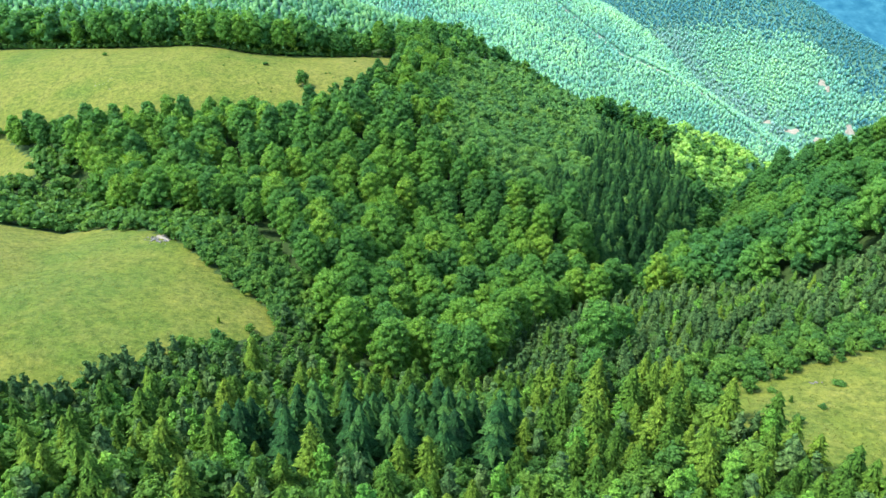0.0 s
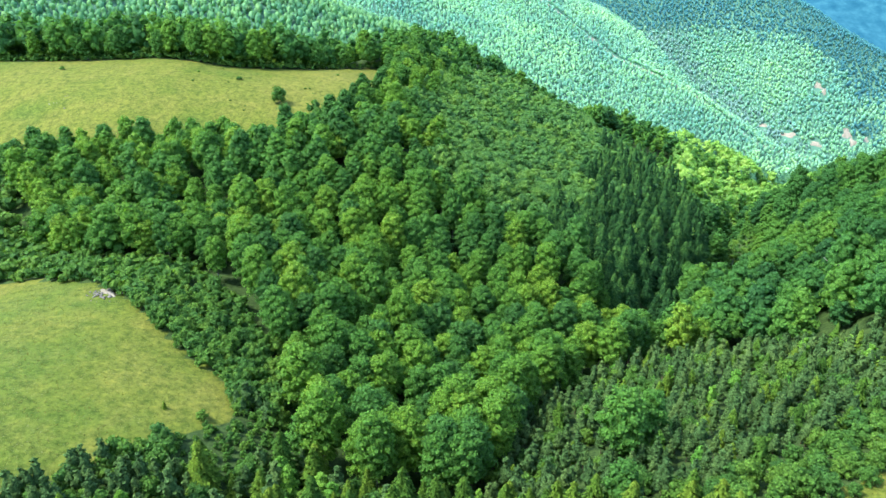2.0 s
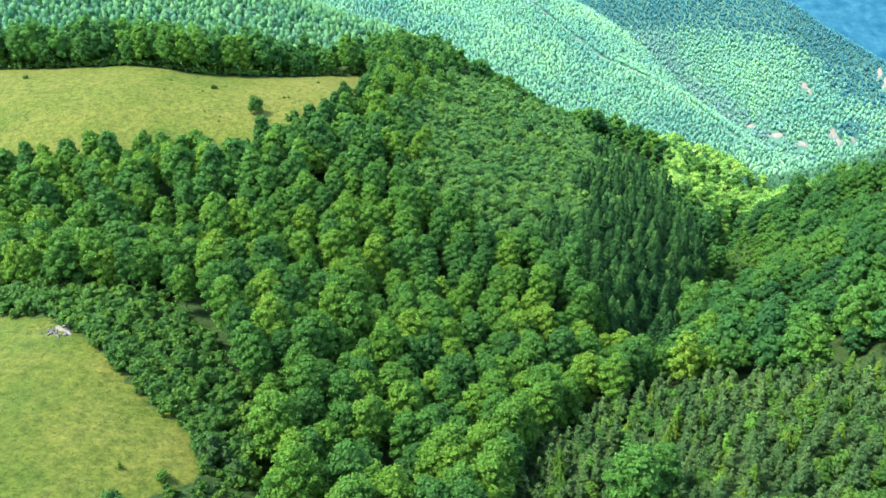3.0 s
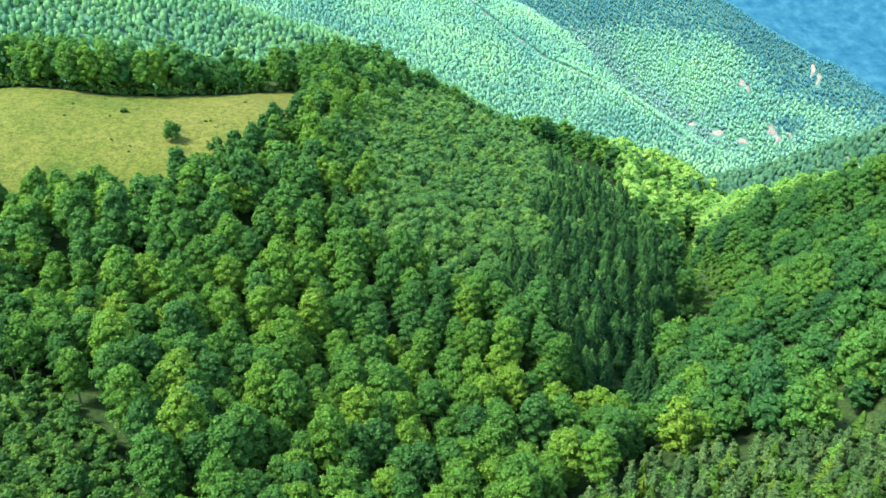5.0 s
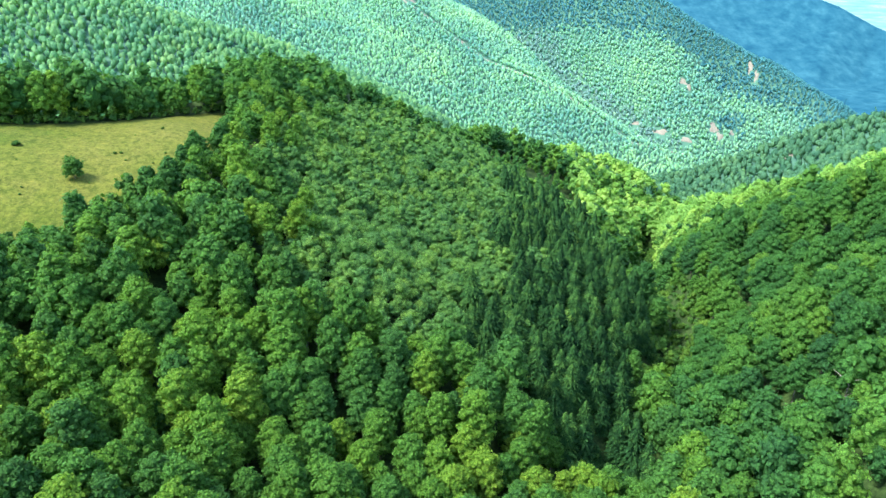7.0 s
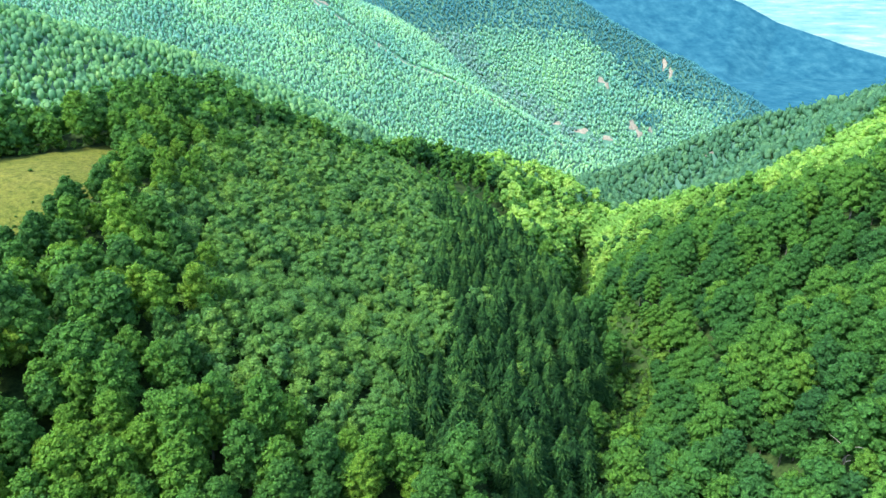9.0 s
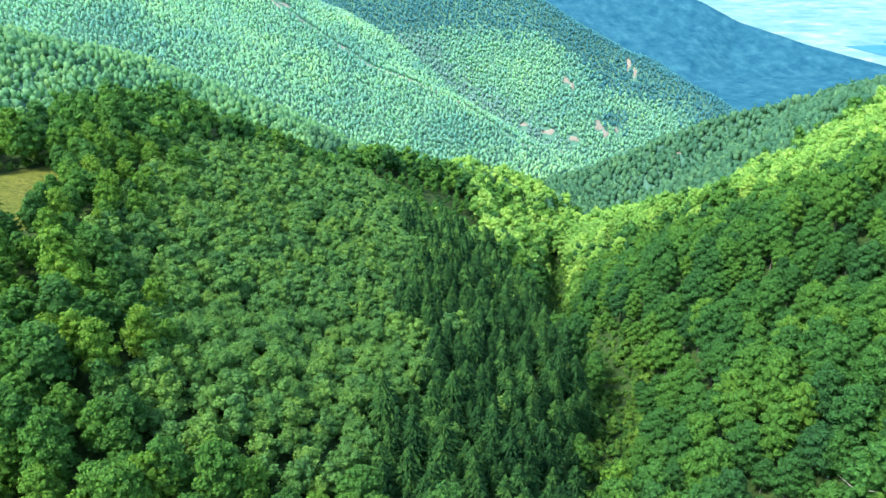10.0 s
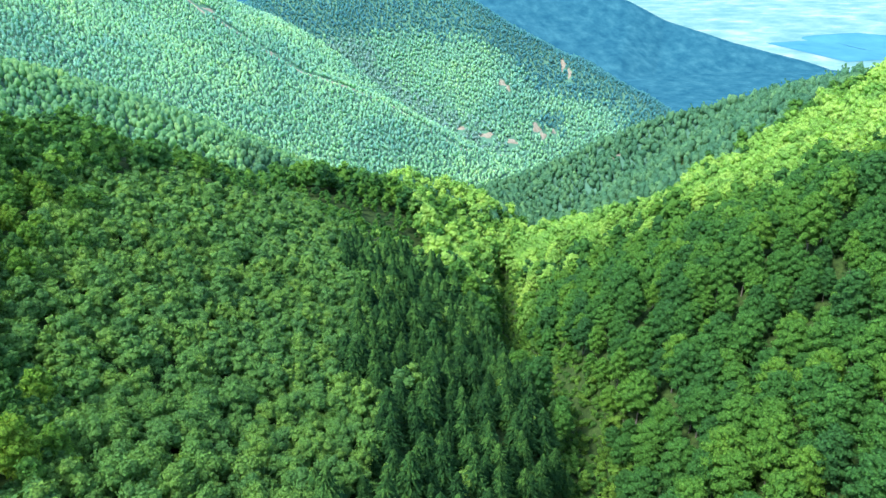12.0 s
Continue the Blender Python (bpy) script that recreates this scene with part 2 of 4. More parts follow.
def behind_row(x, y):
    """Metres behind the beech row that closes the upper meadow and runs down the spur."""
    brow = np.interp(x, [-440, -250, -130, -110, -74, -30], [437, 420, 409, 407, 416, 446])
    return np.minimum(y - brow, (x + 30) * -0.751 + (y - 447) * 0.66)


def height(x, y, soft=4.0, which=False):
    """The ground's height: smooth union of ridges over the plain; or which ridge carries it."""
    x, y = np.asarray(x, float), np.asarray(y, float)
    zs = [np.full(x.shape, FLOOR)]
    for k, (nodes, (left, right, r)) in enumerate(RIDGES):
        best = np.full(x.shape, -1e9)
        for (ax, ay, a_z), (bx, by, b_z) in zip(nodes[:-1], nodes[1:]):
            ex, ey = bx - ax, by - ay
            long = ex * ex + ey * ey
            t = np.clip(((x - ax) * ex + (y - ay) * ey) / long, 0, 1)
            dx, dy = x - ax - t * ex, y - ay - t * ey
            d = np.sqrt(dx * dx + dy * dy) + 1e-6
            fall = right + (left - right) * (0.5 + 0.5 * (ex * dy - ey * dx) / (d * math.sqrt(long)))
            best = np.maximum(best, a_z + t * (b_z - a_z) - fall * (np.sqrt(d * d + r * r) - r))
        zs.append(best - 30 * np.clip((behind_row(x, y) - 14) / 70, 0, 1) if k == 2 else best)
    zs = np.array(zs)
    if which:
        return zs.argmax(0)
    top = zs.max(0)
    z = top + soft * np.log(np.exp((zs - top) / soft).sum(0))
    z = z - np.interp(y, [260, 400], [10, 17]) * np.exp(-(from_stream(x, y) / 15) ** 2)
    far = np.clip((y - 700) / 500, 0, 1)
    return z + 0.7 * np.sin(x / 17 + 1.3 * np.sin(y / 31)) * np.cos(y / 23 + x / 61) + far * 10 * np.sin(x / 75 + y / 160) * np.cos(y / 130 - x / 110) * np.clip((z - FLOOR) / 90, 0, 1)


ZONES = {
    "meadow_near": [(-420, 235), (-116, 217), (-93, 211), (-78, 199), (-59, 180), (-45, 172), (-44, 158), (-63, 139), (-79, 121), (-109, 118), (-420, 60)],
    "meadow_upper": [(-440, 425), (-250, 408), (-130, 398), (-110, 396), (-73, 407), (-28, 432), (-22, 403), (-25, 384), (-34, 367), (-56, 343), (-61, 328), (-88, 325), (-106, 318), (-132, 312), (-168, 308), (-200, 315), (-440, 330)],
    "meadow_side": [(-194, 313), (-160, 277), (-175, 268), (-226, 275), (-270, 300)],
    "meadow_gap": [(-166, 260), (-152, 256), (-154, 251), (-170, 252)],
    "meadow_right": [(50, 120), (64, 125), (99, 139), (169, 154), (171, 60), (73, 77), (63, 91), (56, 105)],
    "spruces": [(115, 490), (91, 412), (87, 389), (66, 338), (57, 317), (48, 295), (43, 277), (45, 268), (46, 258), (53, 264), (55, 251), (58, 246), (70, 245), (79, 248), (101, 290), (113, 312), (125, 332), (143, 367), (154, 405), (165, 467), (161, 503), (144, 510)],
    "thicket": [(119, 504), (112, 552), (87, 519), (65, 497), (41, 486), (16, 461), (9, 424), (3, 396), (-1, 369), (-2, 349), (2, 322), (5, 305), (5, 295), (16, 293), (26, 282), (34, 276), (45, 268), (43, 277), (48, 295), (57, 317), (66, 338), (87, 389), (91, 412)],
    "pines": [(8, 135), (26, 190), (58, 210), (104, 212), (150, 204), (170, 176), (100, 156), (78, 146), (40, 127)],
    "border": [(39, 127), (78, 145), (100, 156), (170, 176), (171, 154), (99, 139), (64, 125), (51, 120), (54, 111)],
    "sunny": [(235, 515), (265, 522), (292, 512), (318, 472), (345, 428), (380, 402), (430, 395), (500, 440), (480, 560), (420, 630), (320, 660), (255, 640)],
    "sunny_strip": [(150, 528), (196, 580), (236, 640), (256, 612), (240, 580), (212, 535), (180, 512)],
    "scrub": [(-241, 314), (-157, 286), (-132, 258), (-120, 238), (-111, 224), (-250, 245)],
    "shrubs": [(-109, 226), (-71, 228), (-41, 193), (-34, 167), (-44, 151), (-49, 157), (-47, 173), (-58, 180), (-78, 199), (-93, 211), (-113, 217)],
    "front": [(-260, 150), (-109, 118), (-79, 121), (-63, 139), (-40, 153), (8, 136), (39, 126), (54, 111), (62, 91), (73, 78), (186, 60), (185, -90), (-260, -90)],
}


def inside(name, x, y):
    """Which of the points lie in a zone."""
    x, y = np.asarray(x, float), np.asarray(y, float)
    p, hit = ZONES[name], np.zeros(np.shape(x), bool)
    if name in ("spruces", "thicket"):
        x, y = x + 5 * np.sin(y / 14) + 3.5 * np.sin(y / 5.1 + x / 11), y + 5 * np.sin(x / 12 + 1) + 3 * np.sin(x / 4.3 + y / 8)
    for (ax, ay), (bx, by) in zip(p, p[1:] + p[:1]):
        if ay != by:
            hit ^= ((ay > y) != (by > y)) & (x < (bx - ax) * (y - ay) / (by - ay) + ax)
    return hit


MEADOWS = ("meadow_near", "meadow_upper", "meadow_side", "meadow_gap", "meadow_right")


def in_meadow(x, y):
    return np.any([inside(n, x, y) for n in MEADOWS], axis=0)


def mesh_object(name, verts, faces, material, smooth=False, attributes=()):
    """One mesh object from arrays; faces all of one length, or a list of such arrays."""
    me = bpy.data.meshes.new(name)
    groups = faces if isinstance(faces, list) else [faces]
    groups = [np.asarray(g) for g in groups if len(g)]
    me.vertices.add(len(verts))
    me.vertices.foreach_set("co", np.asarray(verts, np.float32).ravel())
    loops = np.concatenate([g.ravel() for g in groups])
    sizes = np.concatenate([np.full(len(g), g.shape[1]) for g in groups])
    me.loops.add(len(loops))
    me.loops.foreach_set("vertex_index", loops.astype(np.int32))
    me.polygons.add(len(sizes))
    me.polygons.foreach_set("loop_start", np.concatenate([[0], np.cumsum(sizes)[:-1]]).astype(np.int32))
    me.update(calc_edges=True)
    for key, values in attributes:
        me.attributes.new(key, "FLOAT", "POINT").data.foreach_set("value", np.asarray(values, np.float32))
    if smooth:
        me.polygons.foreach_set("use_smooth", np.ones(len(sizes), bool))
    me.materials.append(material)
    return new(name, me)


def steps(*runs):
    """Grid lines: (start, end, step) run by run."""
    out = [np.arange(a, b, s) for a, b, s in runs]
    return np.unique(np.concatenate(out + [[runs[-1][1]]]))


def sheet(name, xs, ys, material, lift=0.0, mask=False):
    gx, gy = np.meshgrid(xs, ys)
    gz = height(gx, gy) + lift
    n = len(xs)
    i = (np.arange(len(ys) - 1)[:, None] * n + np.arange(n - 1)[None]).ravel()
    attributes = [("meadow", in_meadow(gx, gy).astype(float).ravel()), ("far_haze", np.clip((gy - 740) / 60, 0, 1).ravel())] if mask else []
    return mesh_object(name, np.stack([gx, gy, gz], -1).reshape(-1, 3), np.stack([i, i + 1, i + n + 1, i + n], -1), material, True, attributes)


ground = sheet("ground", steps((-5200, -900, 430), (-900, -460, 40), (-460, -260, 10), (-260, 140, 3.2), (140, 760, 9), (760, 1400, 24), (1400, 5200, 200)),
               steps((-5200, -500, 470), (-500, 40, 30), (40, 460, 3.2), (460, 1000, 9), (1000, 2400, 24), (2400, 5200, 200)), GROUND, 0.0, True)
tagged(ground, "rolling mountain ground with grassy meadows and dark forest floor", "ground", kind="structure")


def backdrop_ridge(name, nodes, fall, material, foot, lump, label):
    """A far mountain: a crest with two lumpy sides."""
    pts = np.array(nodes, float)
    s = np.linspace(0, len(pts) - 1, 90)
    crest = np.stack([np.interp(s, np.arange(len(pts)), pts[:, k]) for k in range(3)], -1)
    way = np.gradient(crest[:, :2], axis=0)
    way /= np.linalg.norm(way, axis=1)[:, None]
    across = np.stack([way[:, 1], -way[:, 0]], -1)
    w = np.linspace(-1, 1, 61) * foot
    x = crest[:, None, 0] + across[:, None, 0] * w[None]
    y = crest[:, None, 1] + across[:, None, 1] * w[None]
    bumps = sum(np.sin(x / (lump * a) + a * 3) * np.cos(y / (lump * a * 0.8) - a) * lump * a * 0.09 for a in (1.0, 0.45, 0.2))
    z = crest[:, None, 2] - fall * (np.sqrt(w * w + 400) - 20)[None] + bumps * np.clip(np.abs(w) / 120, 0.12, 1)[None]
    z = np.where(w[None] > 0, np.maximum(z, FLOOR + 6.5 + 0.002 * np.abs(w)[None]), z)
    i = (np.arange(89)[:, None] * 61 + np.arange(60)[None]).ravel()
    ob = mesh_object(name, np.stack([x, y, z], -1).reshape(-1, 3), np.stack([i, i + 1, i + 62, i + 61], -1), material, True)
    return tagged(ob, label, "mountain", kind="structure")


backdrop_ridge("backdrop_mountain", [(800, 3200, 330), (1000, 2900, 170), (1626, 2130, -112), (1711, 2050, -166), (1862, 1895, -226), (2010, 1730, -268), (2110, 1600, -310)], 0.42, FAR_HAZE_BLUE, 720, 190, "distant forested mountain, haze and shade put into its blue colour and glow")
backdrop_ridge("backdrop_hill", [(2250, 2120, -330), (2500, 2080, -270), (2640, 2030, -262), (2800, 1960, -280), (3000, 1900, -330)], 0.25, FAR_HILL, 400, 90, "low hill standing out on the plain, blue haze in its colour and glow")
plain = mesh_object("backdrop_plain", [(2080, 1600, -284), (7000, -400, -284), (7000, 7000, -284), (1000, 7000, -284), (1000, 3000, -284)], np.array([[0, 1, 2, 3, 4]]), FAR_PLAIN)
tagged(plain, "wide plain with pale fields far below, haze in its colour and glow", "plain", kind="structure")


# ---- trees: shapes ----
def ico():
    g = (1 + 5 ** 0.5) / 2
    v = np.array([(-1, g, 0), (1, g, 0), (-1, -g, 0), (1, -g, 0), (0, -1, g), (0, 1, g), (0, -1, -g), (0, 1, -g), (g, 0, -1), (g, 0, 1), (-g, 0, -1), (-g, 0, 1)], float)
    f = np.array([(0, 11, 5), (0, 5, 1), (0, 1, 7), (0, 7, 10), (0, 10, 11), (1, 5, 9), (5, 11, 4), (11, 10, 2), (10, 7, 6), (7, 1, 8),
                  (3, 9, 4), (3, 4, 2), (3, 2, 6), (3, 6, 8), (3, 8, 9), (4, 9, 5), (2, 4, 11), (6, 2, 10), (8, 6, 7), (9, 8, 1)])
    return v / np.linalg.norm(v[0]), f


ICO_V, ICO_F = ico()


def unit(v):
    return v / np.maximum(np.linalg.norm(v, axis=-1, keepdims=True), 1e-9)


def kites(at, normal, length, width, rng, droop=None):
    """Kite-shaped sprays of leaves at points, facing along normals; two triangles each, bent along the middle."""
    n = unit(normal)
    ref = rng.normal(size=at.shape) if droop is None else droop
    u = unit(ref - (ref * n).sum(-1, keepdims=True) * n)
    v = np.cross(n, u)
    length, width = np.reshape(length, (-1, 1)), np.reshape(width, (-1, 1))
    a = at - u * length * 0.5
    b = at + u * length * 0.5 - n * length * 0.12
    c = at + v * width * 0.5 - u * length * 0.05 - n * width * 0.1
    d = at - v * width * 0.5 - u * length * 0.05 - n * width * 0.1
    verts = np.stack([a, d, b, c], 1).reshape(-1, 3)
    i = np.arange(len(at)) * 4
    return verts, np.stack([i, i + 1, i + 2, i + 3], -1)


class Shape:
    """Vertices, quads and triangles being gathered."""

    def __init__(self):
        self.v, self.q, self.t, self.n = [], [], [], 0

    def quads(self, v, q):
        self.v.append(v), self.q.append(q + self.n)
        self.n += len(v)

    def tris(self, v, t):
        self.v.append(v), self.t.append(t + self.n)
        self.n += len(v)

    def arrays(self):
        q = np.concatenate(self.q) if self.q else np.zeros((0, 4), int)
        t = np.concatenate(self.t) if self.t else np.zeros((0, 3), int)
        return np.concatenate(self.v), q, t


def broadleaf(rng, tall, wide, bare, clumps, sprays, size, clump=0.36, point=0.0):
    """A domed crown built of clumps: dense inner leaves with sprays of leaves all over them."""
    s = Shape()
    mid, half = tall * (1 + bare) / 2, tall * (1 - bare) / 2
    k = np.arange(clumps)
    up = 1 - 1.75 * (k + 0.5) / clumps
    turn = k * 2.39996 + rng.uniform(0, 6)
    belly = np.sqrt(np.maximum(1 - up * up, 0.0)) * np.where(up > 0, 1 - 0.22 * up, 1.0)
    thin = 1 - point * (up + 1) / 2
    out = belly * thin * rng.uniform(0.5, 0.74, clumps)
    c = np.stack([np.cos(turn) * out * wide, np.sin(turn) * out * wide, mid + up * half * rng.uniform(0.68, 0.86, clumps)], -1)
    r = wide * clump * (0.35 + 0.65 * thin) * rng.uniform(0.8, 1.25, clumps)
    per = rng.multinomial(sprays, r ** 2 / (r ** 2).sum())
    own = np.repeat(k, per)
    d = unit(rng.normal(size=(sprays, 3)) + np.array([0, 0, 0.4]) + 0.9 * unit(c[own] - np.array([0, 0, mid - half * 0.3])))
    squash = np.array([1.0, 1.0, 0.85])
    at = c[own] + d * r[own][:, None] * squash * rng.uniform(0.82, 1.32, (sprays, 1))
    normal = d + rng.normal(size=d.shape) * 0.45 + np.array([0, 0, 0.25])
    sz = size * rng.uniform(0.65, 1.35, sprays)
    s.quads(*kites(at, normal, sz, sz * rng.uniform(0.55, 0.85, sprays), rng))
    for ci, ri in zip(c, r):
        s.tris(ci + ICO_V * ri * 0.88 * squash * rng.uniform(0.85, 1.1, (12, 1)), ICO_F)
    s.tris(np.array([0, 0, mid]) + ICO_V * np.array([wide * 0.58, wide * 0.58, half * 0.72]) * np.where(ICO_V[:, 2:] > 0, 1 - point * 0.6, 1.0) ** np.array([1, 1, 0]), ICO_F)
    return s.arrays()


def conifer(rng, tall, wide, tiers, points, bare=0.05, droop=0.5, ragged=0.3, tufts=0, size=0.6):
    """A spire of overlapping jagged skirts of boughs, with loose tufts."""
    s = Shape()
    n = points * 2
    i = np.arange(n)
    for j in range(tiers):
        h = j / tiers
        z = tall * (bare + (1 - bare) * h)
        reach = wide * 0.86 * (1 - h) ** 0.8 * rng.uniform(0.85, 1.12) + 0.1
        rise = tall * (1 - bare) / tiers * rng.uniform(1.5, 1.9)
        a = (i + rng.uniform(0, 2)) * 2 * math.pi / n + rng.normal(size=n) * 0.12
        r = reach * np.where(i % 2 == 0, rng.uniform(1 - ragged * 0.5, 1 + ragged, n), rng.uniform(0.45, 0.65, n))
        low = np.where(i % 2 == 0, -droop * reach * 0.35, droop * reach * 0.1) + rng.normal(size=n) * 0.06 * reach
        tip = np.array([rng.normal() * 0.06, rng.normal() * 0.06, min(z + rise, tall)])
        s.tris(np.concatenate([np.stack([np.cos(a) * r, np.sin(a) * r, z + low], -1), tip[None]]), np.stack([i, (i + 1) % n, np.full(n, n)], -1))
    if tufts:
        h = rng.uniform(0.02, 0.95, tufts) ** 1.3
        a = rng.uniform(0, 6.283, tufts)
        r = (wide * (1 - h) ** 0.8 + 0.05) * rng.uniform(0.55, 1.05, tufts)
        out = np.stack([np.cos(a), np.sin(a), np.full(tufts, -droop)], -1)
        at = np.stack([np.cos(a) * r, np.sin(a) * r, tall * (bare + (1 - bare) * h)], -1)
        s.quads(*kites(at, np.stack([np.cos(a) * 0.6, np.sin(a) * 0.6, np.ones(tufts)], -1) + rng.normal(size=(tufts, 3)) * 0.35, size * rng.uniform(0.6, 1.4, tufts), size * rng.uniform(0.35, 0.6, tufts), rng, out))
    return s.arrays()


def stem(rng, tall, thick, limbs, reach):
    """A tapered, slightly bent trunk with limbs."""
    s = Shape()

    def tube(a, b, ra, rb, sides=6, sag=0.0):
        n = 4
        t = np.linspace(0, 1, n)[:, None]
        line = a + (b - a) * t + np.array([0, 0, sag]) * np.sin(t * math.pi)
        d = unit((b - a)[None])[0]
        u = unit(np.cross(d, [0.3, 1.0, 0.1])[None])[0]
        w = np.cross(d, u)
        ang = np.arange(sides) * 2 * math.pi / sides
        rad = ra + (rb - ra) * t
        ring = line[:, None] + rad[:, :, None] * (np.cos(ang)[None, :, None] * u + np.sin(ang)[None, :, None] * w)
        i = (np.arange(n - 1)[:, None] * sides + np.arange(sides)[None]).ravel()
        j = (np.arange(n - 1)[:, None] * sides + (np.arange(sides)[None] + 1) % sides).ravel()
        s.quads(ring.reshape(-1, 3), np.stack([i, j, j + sides, i + sides], -1))

    lean = rng.normal(size=2) * tall * 0.015
    tube(np.array([0, 0, -0.6]), np.array([lean[0], lean[1], tall]), thick, thick * 0.15)
    for k in range(limbs):
        h = tall * (0.32 + 0.55 * k / max(limbs, 1))
        a = k * 2.4 + rng.uniform(0, 1)
        tip = np.array([math.cos(a) * reach, math.sin(a) * reach, h + reach * rng.uniform(0.4, 0.9)])
        tube(np.array([lean[0] * h / tall, lean[1] * h / tall, h]), tip, thick * 0.4, thick * 0.08, 5, 0.25)
    return s.arrays()


# kind: height, trunk radius, leaf material, bark, crown by detail (0 the finest)
def crown_of(kind, detail, rng):
    n = (1.0, 0.36, 0.08)[detail]
    z = (1.0, 1.5, 2.9)[detail]
    if kind == "beech":
        return broadleaf(rng, 19.5 * rng.uniform(0.88, 1.12), 5.2, 0.08, (44, 28, 10)[detail], int(2000 * n), 0.66 * z, (0.24, 0.3, 0.44)[detail])
    if kind in ("slope_beech", "light_beech"):
        return broadleaf(rng, 17.0 * rng.uniform(0.85, 1.15), 4.9, 0.1, (34, 22, 8)[detail], int(1500 * n), 0.64 * z, (0.25, 0.31, 0.45)[detail])
    if kind == "young_beech":
        return broadleaf(rng, 7.0, 2.8, 0.05, (10, 8, 4)[detail], int(460 * n), 0.52 * z, (0.42, 0.45, 0.55)[detail])
    if kind == "shrub":
        return broadleaf(rng, 4.2, 2.2, 0.0, (10, 6, 3)[detail], int(400 * n), 0.5 * z, (0.4, 0.45, 0.55)[detail])
    if kind == "spruce":
        return conifer(rng, 13.0 * rng.uniform(0.85, 1.15), 4.0, (12, 10, 7)[detail], (11, 9, 7)[detail], droop=0.4, ragged=0.45, tufts=(420, 160, 40)[detail], size=0.7 * min(z, 1.4))
    if kind == "young_spruce":
        return conifer(rng, 8.5, 2.9, (9, 7, 5)[detail], (9, 7, 5)[detail], droop=0.3, tufts=(300, 100, 0)[detail], size=0.6 * min(z, 1.4))
    if kind == "pine":
        return broadleaf(rng, 8.4, 2.1, 0.03, (16, 9, 5)[detail], int(500 * n), 0.48 * z, (0.36, 0.42, 0.5)[detail], 0.75)
    return broadleaf(rng, 9.0, 2.3, 0.04, (16, 9, 5)[detail], int(500 * n), 0.48 * z, (0.35, 0.42, 0.5)[detail], 0.6)


KINDS = {
    "beech": (17.0, 0.32, GULLY_BEECH, BARK, 5, 2.6, "tall beech tree in full green leaf, rounded clumpy crown", "beech_tree"),
    "light_beech": (12.5, 0.24, SUN_TINTED_BEECH, BARK, 5, 2.4, "yellow-green beech in the side valley, sunlight put into its leaf colour", "light_beech_tree"),
    "slope_beech": (12.5, 0.24, BEECH, BARK, 5, 2.4, "bright green beech tree on the valley slope", "slope_beech_tree"),
    "young_beech": (5.2, 0.09, YOUNG, BARK, 3, 1.2, "young beech in a dense regrowth thicket", "young_beech_tree"),
    "shrub": (3.4, 0.07, BUSHY, BARK, 3, 1.2, "dark green rounded shrub at the meadow's edge", "shrub"),
    "spruce": (10.0, 0.2, SPRUCE, RED_BARK, 0, 1.0, "dark green spire-shaped spruce in a dense stand", "spruce_tree"),
    "young_spruce": (8.8, 0.13, FRESH, RED_BARK, 0, 1.0, "young green spruce with drooping boughs", "young_spruce_tree"),
    "pine": (8.2, 0.13, PINE, RED_BARK, 0, 1.0, "grey-green young pine with upswept boughs", "pine_tree"),
    "larch": (8.8, 0.12, LARCH, RED_BARK, 0, 1.0, "light yellow-green feathery young larch", "larch_tree"),
}

# ---- trees: where they stand ----
plan = np.random.RandomState(7)


def scatter(x0, x1, y0, y1, gap, rng):
    """Points on a jittered grid."""
    gx, gy = np.meshgrid(np.arange(x0, x1, gap), np.arange(y0, y1, gap * 0.87))
    gx = gx + (np.arange(gx.shape[0]) % 2)[:, None] * gap / 2
    return gx.ravel() + rng.uniform(-0.42, 0.42, gx.size) * gap, gy.ravel() + rng.uniform(-0.42, 0.42, gx.size) * gap


def in_sight(x, y):
    """The part of the plan that the camera looks over; trees are kept to it."""
    crest = np.interp(y, [90, 136, 220, 445, 623, 750, 870, 1020], [150, 165, 225, 480, 600, 695, 695, 720])
    behind = (y > 620) & (y < 900) & (x < 40 + (y - 620) * 0.35)
    return (x > -0.66 * y - 30) & (x < np.maximum(75 + 0.62 * y, 1.75 * (y - 160) + 60)) & (x < crest + 14) & ~behind & ~((y > 500) & (y < 640) & (x < -150 + (y - 500) * 1.6))


stands = {k: [] for k in KINDS}


def plant(kind, x, y, keep, low=0.8, high=1.2):
    keep = keep & ((np.hypot(x + 43, y - 151) > 11) | (high < 0.55))
    if kind != "shrub":
        keep = keep & ((from_stream(x, y) > 6) | (y < 285))
    x, y = x[keep], y[keep]
    stands[kind].append(np.stack([x, y, height(x, y), plan.uniform(low, high, len(x)) * np.where(y > 285, np.interp(from_stream(x, y), [6, 14], [0.6, 1.0]), 1.0), plan.uniform(0, 6.28, len(x)), plan.uniform(0, 1, len(x))], -1))


x, y = scatter(-330, 760, 60, 1010, 7.2, plan)
edge = inside("thicket", x + 16, y - 13) & ~inside("thicket", x, y) & (y > 440)
back = behind_row(x, y)
rank = (back > -9) & (back < 13) & (x < 25) & (y > 385) & ~inside("thicket", x, y)
rank |= edge & (back < 14) & (y < 505)
back = (back > 13) & (y > 385) & (y < 700)
opened = in_meadow(x, y) | inside("spruces", x, y) | inside("thicket", x, y) | inside("pines", x, y) | inside("shrubs", x, y) | inside("border", x, y) | inside("scrub", x, y) | inside("front", x, y)
woods = ~opened & in_sight(x, y) & ((y < 880) | (x > 150))
rx, ry = scatter(60, 760, 90, 1010, 7.8, plan)
